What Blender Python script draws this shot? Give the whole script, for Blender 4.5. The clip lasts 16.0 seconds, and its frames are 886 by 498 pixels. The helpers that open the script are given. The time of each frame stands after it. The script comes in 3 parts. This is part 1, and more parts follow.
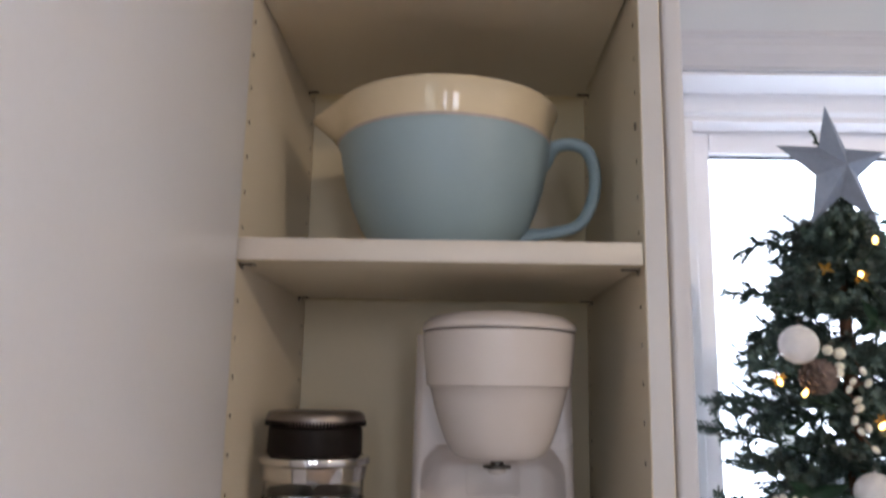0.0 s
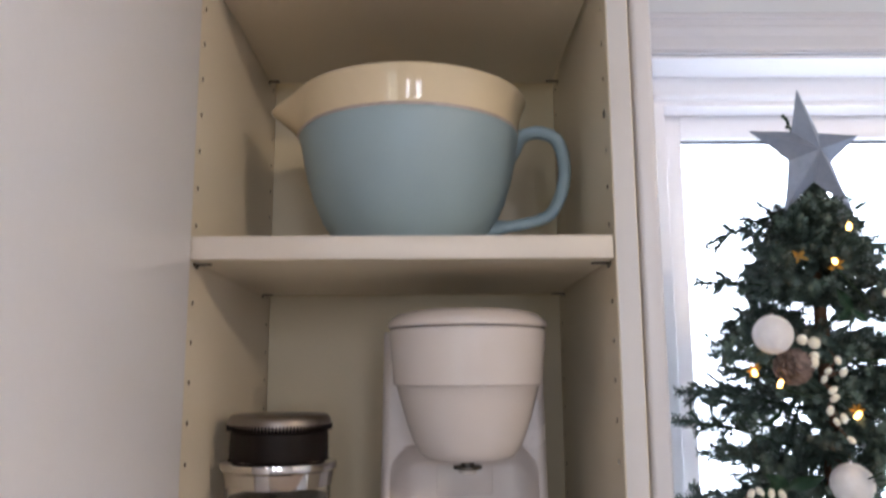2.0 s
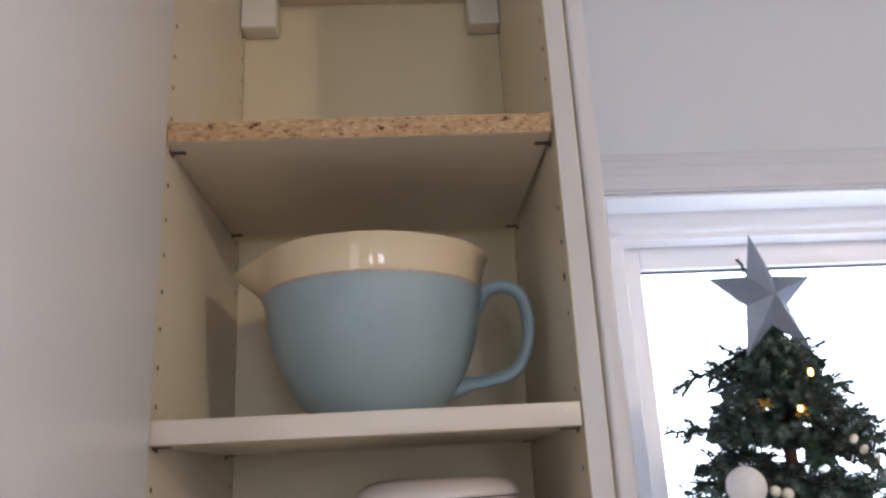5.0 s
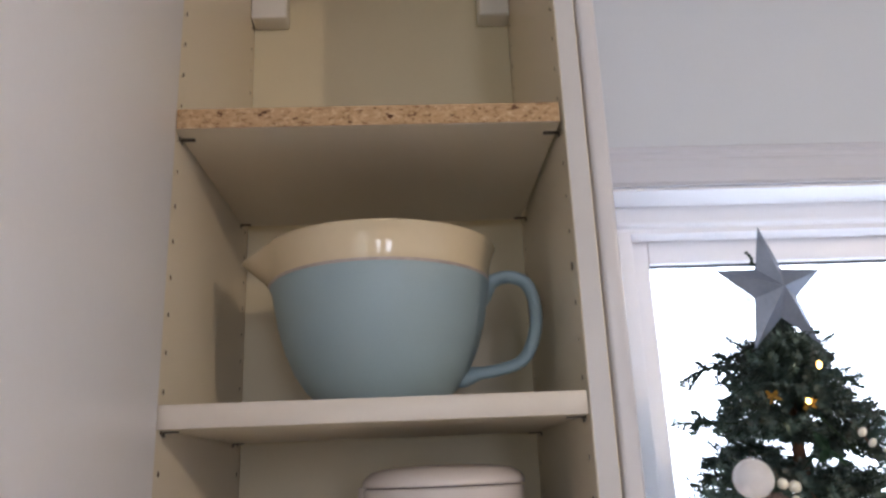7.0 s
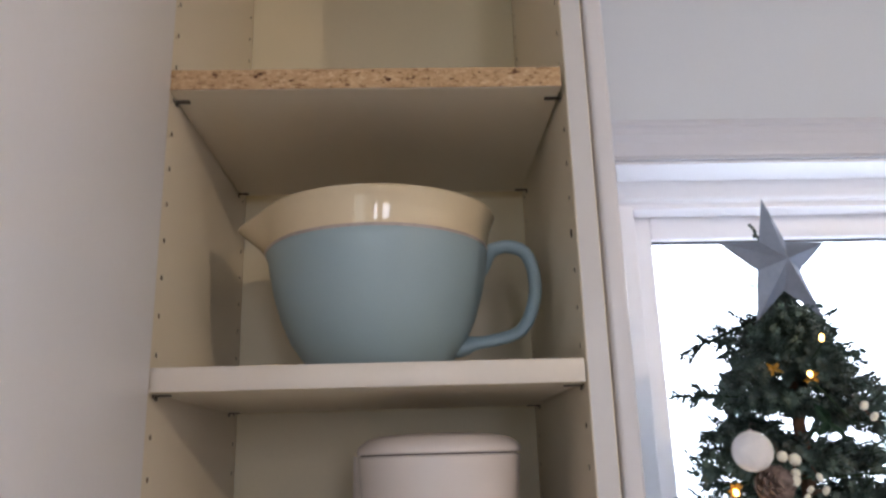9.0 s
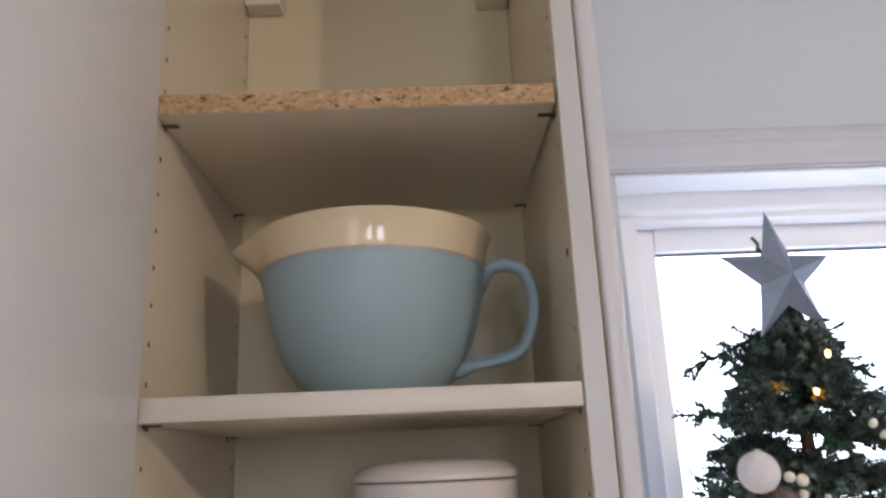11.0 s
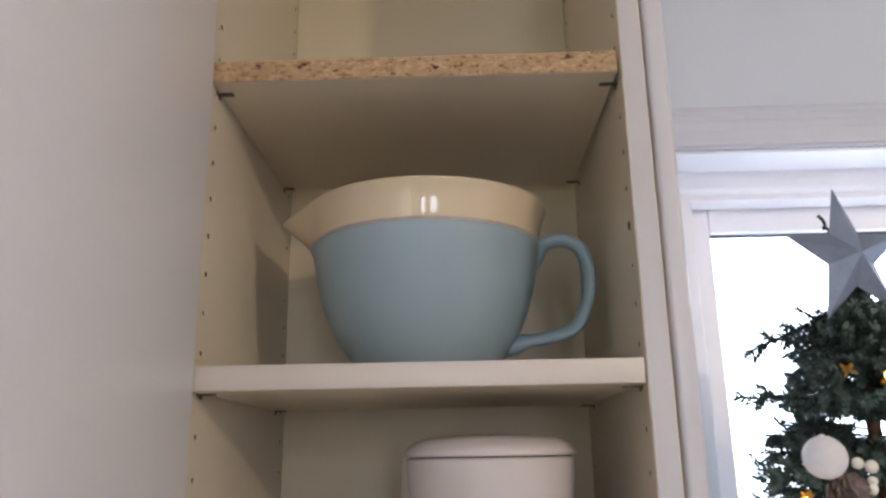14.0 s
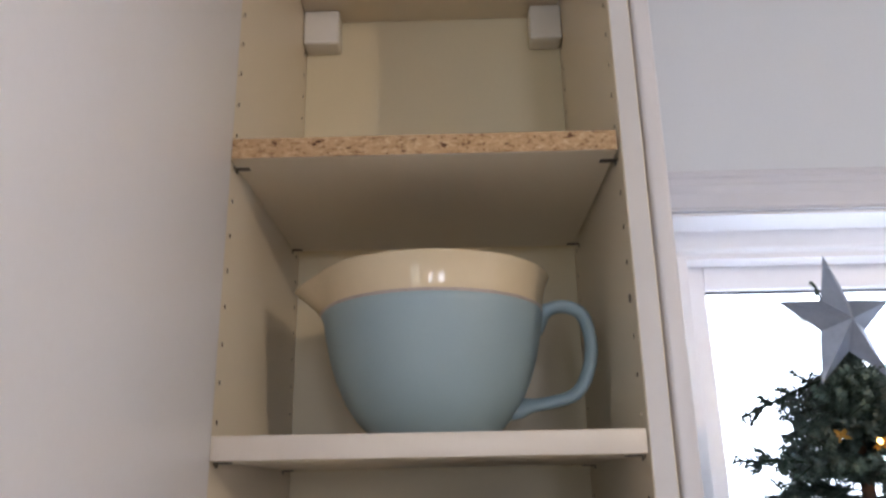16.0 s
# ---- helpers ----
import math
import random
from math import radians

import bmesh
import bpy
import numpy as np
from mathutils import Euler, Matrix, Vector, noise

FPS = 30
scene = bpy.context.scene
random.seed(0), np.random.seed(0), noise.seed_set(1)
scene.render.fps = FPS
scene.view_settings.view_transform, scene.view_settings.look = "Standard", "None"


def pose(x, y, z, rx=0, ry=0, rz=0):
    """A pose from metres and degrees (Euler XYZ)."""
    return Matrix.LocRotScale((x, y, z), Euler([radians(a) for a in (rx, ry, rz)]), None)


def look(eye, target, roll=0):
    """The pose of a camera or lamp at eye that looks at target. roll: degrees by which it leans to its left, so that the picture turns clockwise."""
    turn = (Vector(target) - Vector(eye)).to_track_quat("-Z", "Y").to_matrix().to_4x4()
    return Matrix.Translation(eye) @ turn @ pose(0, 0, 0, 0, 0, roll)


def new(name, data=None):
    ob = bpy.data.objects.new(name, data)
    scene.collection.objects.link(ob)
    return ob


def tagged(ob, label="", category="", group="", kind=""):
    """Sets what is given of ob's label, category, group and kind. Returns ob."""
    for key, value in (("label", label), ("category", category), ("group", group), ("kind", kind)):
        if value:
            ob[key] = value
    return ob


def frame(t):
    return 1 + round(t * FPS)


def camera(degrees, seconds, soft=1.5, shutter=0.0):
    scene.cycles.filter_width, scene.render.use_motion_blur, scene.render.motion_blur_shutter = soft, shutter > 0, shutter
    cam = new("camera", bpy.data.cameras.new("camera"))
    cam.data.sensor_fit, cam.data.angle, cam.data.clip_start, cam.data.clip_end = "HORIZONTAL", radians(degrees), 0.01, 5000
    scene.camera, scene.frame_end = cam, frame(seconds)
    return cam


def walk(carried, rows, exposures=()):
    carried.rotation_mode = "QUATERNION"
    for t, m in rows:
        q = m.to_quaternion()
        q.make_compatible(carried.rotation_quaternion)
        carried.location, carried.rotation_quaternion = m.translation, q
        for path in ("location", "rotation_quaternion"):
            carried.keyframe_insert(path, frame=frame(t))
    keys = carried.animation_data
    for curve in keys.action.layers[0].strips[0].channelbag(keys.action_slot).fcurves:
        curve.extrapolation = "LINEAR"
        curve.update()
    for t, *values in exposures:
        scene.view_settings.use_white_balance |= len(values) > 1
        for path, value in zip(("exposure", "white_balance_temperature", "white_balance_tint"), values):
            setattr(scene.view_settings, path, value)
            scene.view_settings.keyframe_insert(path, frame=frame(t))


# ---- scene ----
cam = camera(60.2, 16.0, soft=2.6, shutter=0.3)
# seconds, eye x y z, pitch, roll, yaw
PATH = [
    (0.0, 0.0174, -0.0306, 1.4751, 10.363, -0.998, 0.924),
    (0.5, 0.0205, -0.0055, 1.4417, 6.376, -1.308, -0.46),
    (1.0, 0.0198, -0.0031, 1.4411, 5.004, -0.732, 0.651),
    (1.5, 0.0244, 0.0003, 1.4475, 6.007, -0.316, 0.795),
    (2.0, 0.0283, -0.0075, 1.4876, 9.3, 0.334, -0.532),
    (2.5, 0.0286, -0.0109, 1.5272, 13.149, 1.511, -1.382),
    (3.0, 0.0323, -0.0156, 1.5436, 15.815, 2.522, -2.401),
    (3.5, 0.033, -0.0215, 1.5478, 16.133, 2.81, -2.892),
    (4.0, 0.029, -0.0185, 1.546, 16.441, 2.52, -2.562),
    (4.5, 0.0315, -0.0205, 1.5468, 16.508, 2.871, -2.544),
    (7.0, 0.0328, -0.0183, 1.5379, 16.377, 2.22, -1.958),
    (7.5, 0.0338, -0.013, 1.5337, 16.332, 2.03, -2.154),
    (8.0, 0.0365, -0.0047, 1.5244, 15.229, 1.421, -2.649),
    (10.5, 0.0422, -0.004, 1.5268, 15.703, 2.254, -0.509),
    (11.0, 0.0539, 0.0035, 1.5385, 15.893, 2.363, -0.758),
    (11.5, 0.0527, 0.0177, 1.5276, 15.479, 1.848, -0.283),
    (12.0, 0.0525, 0.0084, 1.5291, 15.226, 1.505, 0.63),
    (12.5, 0.046, 0.0028, 1.5333, 15.816, 0.777, 1.418),
    (13.0, 0.0432, 0.0072, 1.5326, 16.077, 0.483, 1.104),
    (13.5, 0.033, 0.013, 1.5317, 15.764, 0.408, 1.727),
    (14.0, 0.0365, 0.0207, 1.5305, 15.009, 0.964, 1.635),
    (14.5, 0.0329, 0.018, 1.5232, 14.828, 0.643, 0.947),
    (15.0, 0.0228, 0.0176, 1.5259, 14.309, -0.188, 0.825),
    (15.5, 0.0265, 0.0053, 1.5397, 15.583, 0.718, 1.592),
    (16.0, 0.0248, -0.0128, 1.5543, 17.544, 0.986, 1.103),
]
walk(cam, [(t, pose(x, y, z, 90 + p, r, w)) for t, x, y, z, p, r, w in PATH],
     [(t, stops, 6200, 10) for t, stops in ((0.0, -0.03), (1.0, 0.22), (2.0, 0.21), (3.0, 0.03), (8.0, 0.0), (12.5, 0.04), (16.0, 0.10))])

# ---- light ----
world = bpy.data.worlds.new("sky")
scene.world = world
world.use_nodes = True
wn = world.node_tree
sky = wn.nodes.new("ShaderNodeTexSky")
sky.sky_type, sky.sun_disc = "NISHITA", False
sky.sun_elevation, sky.sun_rotation, sky.dust_density = radians(28), radians(20), 4.0
wn.links.new(sky.outputs[0], wn.nodes["Background"].inputs[0])
wn.nodes["Background"].inputs[1].default_value = 0.12


def area_lamp(name, eye, target, sx, sy, watts, colour):
    data = bpy.data.lights.new(name, "AREA")
    data.shape, data.size, data.size_y, data.energy, data.color = "RECTANGLE", sx, sy, watts, colour
    ob = new(name, data)
    ob.matrix_world = look(eye, target)
    return ob


# daylight through the two-light window behind the camera
DAY = (0.97, 0.96, 1.08)
area_lamp("window_light", (0.00, -2.99, 1.78), (0.00, 0, 1.78), 0.22, 1.0, 6, DAY)
area_lamp("window_light", (0.66, -2.99, 1.78), (0.66, 0, 1.78), 0.40, 1.0, 11.5, DAY)
# added fill light for the cabinet's right side; no such opening is known
area_lamp("added_fill_light", (-1.05, -2.99, 1.25), (-0.90, 0, 1.50), 0.75, 1.9, 8.5, (0.93, 1.02, 0.99))
# the warm lamp of the room
bulb = bpy.data.lights.new("room_lamp", "POINT")
bulb.energy, bulb.color, bulb.shadow_soft_size = 41, (1.0, 0.78, 0.55), 0.05
new("room_lamp", bulb).location = (1.75, -1.35, 2.22)

# ---- materials ----


def material(name, colour, rough=0.5, metal=0.0, vary=0.06, scale=6.0, bump=0.0, bump_scale=120.0, spread=0.0, coat=0.0, stretch=(1, 1, 1)):
    """A principled material whose colour drifts at two scales, with a fine relief."""
    m = bpy.data.materials.new(name)
    m.use_nodes = True
    n, l = m.node_tree.nodes, m.node_tree.links
    p = n["Principled BSDF"]
    p.inputs["Metallic"].default_value, p.inputs["Coat Weight"].default_value = metal, coat
    tc, mp = n.new("ShaderNodeTexCoord"), n.new("ShaderNodeMapping")
    mp.inputs["Scale"].default_value = stretch
    l.new(tc.outputs["Object"], mp.inputs["Vector"])
    big, fine = n.new("ShaderNodeTexNoise"), n.new("ShaderNodeTexNoise")
    big.inputs["Scale"].default_value, big.inputs["Detail"].default_value = scale, 5
    fine.inputs["Scale"].default_value, fine.inputs["Detail"].default_value = bump_scale, 3
    for k in (big, fine):
        l.new(mp.outputs[0], k.inputs["Vector"])
    both = n.new("ShaderNodeMix")
    both.inputs[0].default_value = 0.35
    l.new(big.outputs["Fac"], both.inputs[2])
    l.new(fine.outputs["Fac"], both.inputs[3])
    ramp = n.new("ShaderNodeValToRGB")
    ramp.color_ramp.elements[0].position, ramp.color_ramp.elements[1].position = 0.3, 0.7
    ramp.color_ramp.elements[0].color = (*[c * (1 - vary) for c in colour], 1)
    ramp.color_ramp.elements[1].color = (*[min(1, c * (1 + vary)) for c in colour], 1)
    l.new(both.outputs[0], ramp.inputs[0])
    if spread:
        info, hue = n.new("ShaderNodeObjectInfo"), n.new("ShaderNodeHueSaturation")
        rng = n.new("ShaderNodeMapRange")
        rng.inputs[3].default_value, rng.inputs[4].default_value = 1 - spread, 1 + spread
        l.new(info.outputs["Random"], rng.inputs[0])
        l.new(rng.outputs[0], hue.inputs["Value"])
        l.new(ramp.outputs[0], hue.inputs["Color"])
        l.new(hue.outputs[0], p.inputs["Base Color"])
    else:
        l.new(ramp.outputs[0], p.inputs["Base Color"])
    r = n.new("ShaderNodeMapRange")
    r.inputs[3].default_value, r.inputs[4].default_value = max(0.0, rough - 0.06), min(1.0, rough + 0.06)
    l.new(big.outputs["Fac"], r.inputs[0])
    l.new(r.outputs[0], p.inputs["Roughness"])
    if bump:
        b = n.new("ShaderNodeBump")
        b.inputs["Strength"].default_value, b.inputs["Distance"].default_value = bump, 0.001
        l.new(fine.outputs["Fac"], b.inputs["Height"])
        l.new(b.outputs[0], p.inputs["Normal"])
    return m


def glow(name, colour, strength):
    m = bpy.data.materials.new(name)
    m.use_nodes = True
    p = m.node_tree.nodes["Principled BSDF"]
    p.inputs["Base Color"].default_value = (*colour, 1)
    p.inputs["Emission Color"].default_value, p.inputs["Emission Strength"].default_value = (*colour, 1), strength
    return m


def clear_glass(name, rough=0.0, tint=(1, 1, 1)):
    m = bpy.data.materials.new(name)
    m.use_nodes = True
    p = m.node_tree.nodes["Principled BSDF"]
    p.inputs["Base Color"].default_value = (*tint, 1)
    p.inputs["Transmission Weight"].default_value, p.inputs["Roughness"].default_value, p.inputs["IOR"].default_value = 1, rough, 1.45
    return m


def chipboard_material():
    """Raw cut edge of particleboard: pressed tan chips with dark flecks and pits."""
    m = bpy.data.materials.new("raw_particleboard")
    m.use_nodes = True
    n, l = m.node_tree.nodes, m.node_tree.links
    p = n["Principled BSDF"]
    p.inputs["Roughness"].default_value = 0.85
    tc, mp = n.new("ShaderNodeTexCoord"), n.new("ShaderNodeMapping")
    mp.inputs["Scale"].default_value = (0.75, 1, 1.25)
    l.new(tc.outputs["Object"], mp.inputs["Vector"])
    v, v2, ns = n.new("ShaderNodeTexVoronoi"), n.new("ShaderNodeTexVoronoi"), n.new("ShaderNodeTexNoise")
    v.inputs["Scale"].default_value, v2.inputs["Scale"].default_value, ns.inputs["Scale"].default_value = 300, 560, 120
    ns.inputs["Detail"].default_value = 4
    for k in (v, v2, ns):
        l.new(mp.outputs[0], k.inputs["Vector"])
    sep, sep2 = n.new("ShaderNodeSeparateColor"), n.new("ShaderNodeSeparateColor")
    l.new(v.outputs["Color"], sep.inputs[0])
    l.new(v2.outputs["Color"], sep2.inputs[0])
    mix = n.new("ShaderNodeMix")
    mix.inputs[0].default_value = 0.4
    l.new(sep.outputs[0], mix.inputs[2])
    l.new(sep2.outputs[0], mix.inputs[3])
    ramp = n.new("ShaderNodeValToRGB")
    e = ramp.color_ramp.elements
    e[0].position, e[0].color = 0.10, (0.22, 0.12, 0.055, 1)
    e[1].position, e[1].color = 0.92, (0.56, 0.40, 0.25, 1)
    x = e.new(0.30)
    x.color = (0.41, 0.262, 0.135, 1)
    x = e.new(0.65)
    x.color = (0.46, 0.305, 0.165, 1)
    l.new(mix.outputs[0], ramp.inputs[0])
    pit = n.new("ShaderNodeValToRGB")
    pit.color_ramp.elements[0].position, pit.color_ramp.elements[0].color = 0.33, (0.20, 0.11, 0.055, 1)
    pit.color_ramp.elements[1].position, pit.color_ramp.elements[1].color = 0.395, (1, 1, 1, 1)
    l.new(ns.outputs["Fac"], pit.inputs[0])
    mul = n.new("ShaderNodeMix")
    mul.data_type, mul.blend_type = "RGBA", "MULTIPLY"
    mul.inputs[0].default_value = 1
    l.new(ramp.outputs[0], mul.inputs[6])
    l.new(pit.outputs[0], mul.inputs[7])
    l.new(mul.outputs[2], p.inputs["Base Color"])
    b = n.new("ShaderNodeBump")
    b.inputs["Strength"].default_value, b.inputs["Distance"].default_value = 0.8, 0.001
    l.new(ns.outputs["Fac"], b.inputs["Height"])
    l.new(b.outputs[0], p.inputs["Normal"])
    return m


CABINET = material("cabinet_melamine", (0.73, 0.645, 0.51), 0.36, vary=0.025, bump=0.05, bump_scale=260)
# cabinet melamine again, darkened: the front edge's dimmer light is in the colour
SHELF_EDGE_DIM = material("shelf_edge_shaded", (0.62, 0.565, 0.50), 0.36, vary=0.025, bump=0.05, bump_scale=260)
DOOR = material("door_lacquer", (0.757, 0.738, 0.752), 0.3, vary=0.02, bump=0.04, bump_scale=180)
EDGE = material("edge_band", (0.555, 0.535, 0.53), 0.34, vary=0.025, bump=0.05, bump_scale=220)
BACK = material("back_panel", (0.645, 0.557, 0.372), 0.45, vary=0.03, bump=0.05, bump_scale=200)
# door lacquer toned darker and greyer; the panel's shade is in the colour
COVER = material("cover_lacquer_shaded", (0.61, 0.592, 0.612), 0.3, vary=0.02, bump=0.04, bump_scale=180)
CHIP = chipboard_material()
# white casing; its dimness and bluish window light are put into this colour
TRIM = material("trim_shaded_paint", (0.595, 0.605, 0.675), 0.38, vary=0.03, bump=0.08, bump_scale=90)
FRAME = material("window_frame_paint", (0.92, 0.90, 0.93), 0.35, vary=0.02, bump=0.05)
WALL = material("wall_paint", (0.605, 0.64, 0.70), 0.6, vary=0.03, scale=2.5, bump=0.12, bump_scale=300)
CEIL = material("ceiling_paint", (0.78, 0.77, 0.74), 0.8, vary=0.02, scale=2)
FLOOR = material("floor_wood", (0.34, 0.26, 0.20), 0.45, vary=0.25, scale=3, stretch=(8, 0.6, 1))
COUNTER = material("counter_stone", (0.55, 0.53, 0.50), 0.3, vary=0.12, scale=40)
# inside of the pin holes, with the recess shade put into a dark brown
DARK_HOLE = material("pin_hole_shade", (0.10, 0.07, 0.045), 0.9, vary=0.2, scale=300)
STEEL = material("dull_steel", (0.13, 0.115, 0.10), 0.45, 0.9, vary=0.1, scale=80)
PLASTIC_W = material("white_plastic_cover", (0.74, 0.70, 0.63), 0.4, vary=0.02)
BLUE = material("matt_blue_glaze", (0.288, 0.379, 0.420), 0.45, vary=0.035, scale=18, bump=0.06, bump_scale=400)
CREAM = material("cream_glaze", (0.66, 0.55, 0.375), 0.07, vary=0.03, scale=20, coat=0.3)
COFFEE = material("coffee_maker_plastic", (0.60, 0.545, 0.52), 0.25, vary=0.015, scale=20, bump=0.03, bump_scale=500)
BLACK = material("black_plastic", (0.009, 0.006, 0.005), 0.5, vary=0.2, scale=60, bump=0.05)
BLACK.node_tree.nodes["Principled BSDF"].inputs["Specular IOR Level"].default_value = 0.15
SATIN = material("satin_steel", (0.22, 0.19, 0.17), 0.36, 0.9, vary=0.08, scale=40)
CHROME = material("chrome", (0.60, 0.58, 0.57), 0.08, 1.0, vary=0.03)
GLASS = clear_glass("beaker_glass")
PANE = clear_glass("window_glass")
TIN = material("galvanised_tin", (0.22, 0.26, 0.345), 0.42, 0.55, vary=0.16, scale=35, bump=0.1, bump_scale=250)
BARK = material("trunk_bark", (0.13, 0.065, 0.04), 0.85, vary=0.35, scale=50, bump=0.5, bump_scale=180)
NEEDLE = material("pine_needles", (0.080, 0.114, 0.094), 0.5, vary=0.5, scale=25, bump_scale=90, spread=0.3)
NEEDLE_RAMP = next(k for k in NEEDLE.node_tree.nodes if k.type == "VALTORGB").color_ramp
NEEDLE_RAMP.elements[0].color = (0.080, 0.068, 0.048, 1)
NEEDLE_RAMP.elements[1].color = (0.125, 0.180, 0.135, 1)
NEEDLE_RAMP.elements.new(0.48).color = (0.082, 0.122, 0.108, 1)
LEAF = material("green_leaf", (0.028, 0.075, 0.04), 0.45, vary=0.3, scale=60)
GOLD = material("gold_leaf", (0.55, 0.33, 0.06), 0.35, 0.3, vary=0.25, scale=80)
CONE = material("pine_cone", (0.25, 0.185, 0.16), 0.8, vary=0.4, scale=120)
BERRY = material("white_berry", (0.78, 0.735, 0.62), 0.5, vary=0.08, scale=120)
BALL = material("frosted_white_bauble", (0.78, 0.75, 0.74), 0.65, vary=0.05, scale=200, bump=0.8, bump_scale=900)
WIRE = material("green_wire", (0.02, 0.045, 0.02), 0.6, vary=0.2)
STEM = material("brown_stem", (0.10, 0.06, 0.04), 0.8, vary=0.3)
BULB = glow("lit_bulb", (1.0, 0.55, 0.16), 9.0)


def outside_material():
    """The overcast distance outside: a bright, nearly white sky with pale, blurred trees low down."""
    m = bpy.data.materials.new("overcast_distance")
    m.use_nodes = True
    n, l = m.node_tree.nodes, m.node_tree.links
    n.remove(n["Principled BSDF"])
    em = n.new("ShaderNodeEmission")
    em.inputs["Strength"].default_value = 12.0
    l.new(em.outputs[0], n["Material Output"].inputs["Surface"])
    tc, ns = n.new("ShaderNodeTexCoord"), n.new("ShaderNodeTexNoise")
    ns.inputs["Scale"].default_value, ns.inputs["Detail"].default_value = 4.5, 8
    l.new(tc.outputs["Object"], ns.inputs["Vector"])
    ramp = n.new("ShaderNodeValToRGB")
    ramp.color_ramp.elements[0].position, ramp.color_ramp.elements[0].color = 0.30, (0.076, 0.082, 0.086, 1)
    ramp.color_ramp.elements[1].position, ramp.color_ramp.elements[1].color = 0.56, (0.75, 0.84, 1.0, 1)
    sep, lift, add = n.new("ShaderNodeSeparateXYZ"), n.new("ShaderNodeMath"), n.new("ShaderNodeMath")
    l.new(tc.outputs["Object"], sep.inputs[0])
    lift.operation, add.operation = "MULTIPLY_ADD", "ADD"
    lift.inputs[1].default_value, lift.inputs[2].default_value = 0.05, -0.10
    l.new(sep.outputs["Z"], lift.inputs[0])
    l.new(lift.outputs[0], add.inputs[0])
    l.new(ns.outputs["Fac"], add.inputs[1])
    l.new(add.outputs[0], ramp.inputs[0])
    l.new(ramp.outputs[0], em.inputs["Color"])
    return m


OUTSIDE = outside_material()

# ---- mesh helpers ----


def mesh_of(name, bm, mat, smooth=True):
    me = bpy.data.meshes.new(name)
    bmesh.ops.recalc_face_normals(bm, faces=bm.faces[:])
    bm.to_mesh(me)
    bm.free()
    me.materials.append(mat)
    if smooth:
        for p in me.polygons:
            p.use_smooth = True
        me.set_sharp_from_angle(angle=radians(38))
    return me


def part(name, bm, mat, parent=None, label="", smooth=True):
    """One mesh object, under its thing or part."""
    ob = new(name, mesh_of(name, bm, mat, smooth))
    ob.parent = parent
    if label:
        tagged(ob, label)
    return ob


def thing(name, label, category, group="", kind="", at=(0, 0, 0)):
    ob = tagged(new(name), label, category, group, kind)
    ob.location = at
    bpy.context.view_layer.update()
    return ob


def add_box(bm, lo, hi, bevel=0.0, segments=2):
    lo, hi = Vector(lo), Vector(hi)
    made = bmesh.ops.create_cube(bm, size=1.0, matrix=Matrix.Translation((lo + hi) / 2) @ Matrix.Diagonal((*(hi - lo), 1)))
    if bevel:
        verts = set(made["verts"])
        edges = [e for e in bm.edges if e.verts[0] in verts and e.verts[1] in verts]
        bmesh.ops.bevel(bm, geom=edges, offset=bevel, segments=segments, profile=0.5, affect="EDGES")
    return bm


def box(lo, hi, bevel=0.0, segments=2):
    return add_box(bmesh.new(), lo, hi, bevel, segments)


def lathe(profile, centre, steps=64, shape=None, bm=None):
    """Turns (radius, height) pairs round the upright through centre; shape(r, z, angle) may move a point."""
    bm = bm or bmesh.new()
    rings = []
    for r, z in profile:
        if r < 1e-6:
            rings.append([bm.verts.new((centre[0], centre[1], centre[2] + z))])
            continue
        ring = []
        for i in range(steps):
            a = 2 * math.pi * i / steps
            rr, zz = shape(r, z, a) if shape else (r, z)
            ring.append(bm.verts.new((centre[0] + rr * math.cos(a), centre[1] + rr * math.sin(a), centre[2] + zz)))
        rings.append(ring)
    for p, q in zip(rings, rings[1:]):
        for i in range(steps):
            j = (i + 1) % steps
            if len(p) == 1 and len(q) > 1:
                bm.faces.new((p[0], q[j], q[i]))
            elif len(q) == 1 and len(p) > 1:
                bm.faces.new((p[i], p[j], q[0]))
            elif len(p) > 1:
                bm.faces.new((p[i], p[j], q[j], q[i]))
    return bm


def smooth_path(points, n=40):
    """A Catmull-Rom line through the points."""
    pts = [Vector(p) for p in points]
    pts = [2 * pts[0] - pts[1]] + pts + [2 * pts[-1] - pts[-2]]
    out = []
    for k in range(n + 1):
        u = k / n * (len(pts) - 3)
        i = min(int(u), len(pts) - 4)
        f = u - i
        a, b, c, d = pts[i:i + 4]
        out.append(0.5 * (2 * b + (c - a) * f + (2 * a - 5 * b + 4 * c - d) * f * f + (3 * b - a - 3 * c + d) * f ** 3))
    return out


def tube(points, radius, sides=10, flat=1.0, bm=None, cap=True):
    """A round or flattened bar along points; radius is a number or a function of 0 to 1."""
    bm = bm or bmesh.new()
    n = len(points)
    rings, side = [], None
    for i, p in enumerate(points):
        d = (points[min(i + 1, n - 1)] - points[max(i - 1, 0)]).normalized()
        if side is None:
            side = d.orthogonal().normalized()
        side = (side - d * side.dot(d)).normalized()
        up = d.cross(side)
        r = radius(i / (n - 1)) if callable(radius) else radius
        rings.append([bm.verts.new(p + side * r * math.cos(a) + up * r * flat * math.sin(a)) for a in [2 * math.pi * k / sides for k in range(sides)]])
    for p, q in zip(rings, rings[1:]):
        for k in range(sides):
            bm.faces.new((p[k], p[(k + 1) % sides], q[(k + 1) % sides], q[k]))
    if cap:
        bm.faces.new(rings[0][::-1])
        bm.faces.new(rings[-1])
    return bm


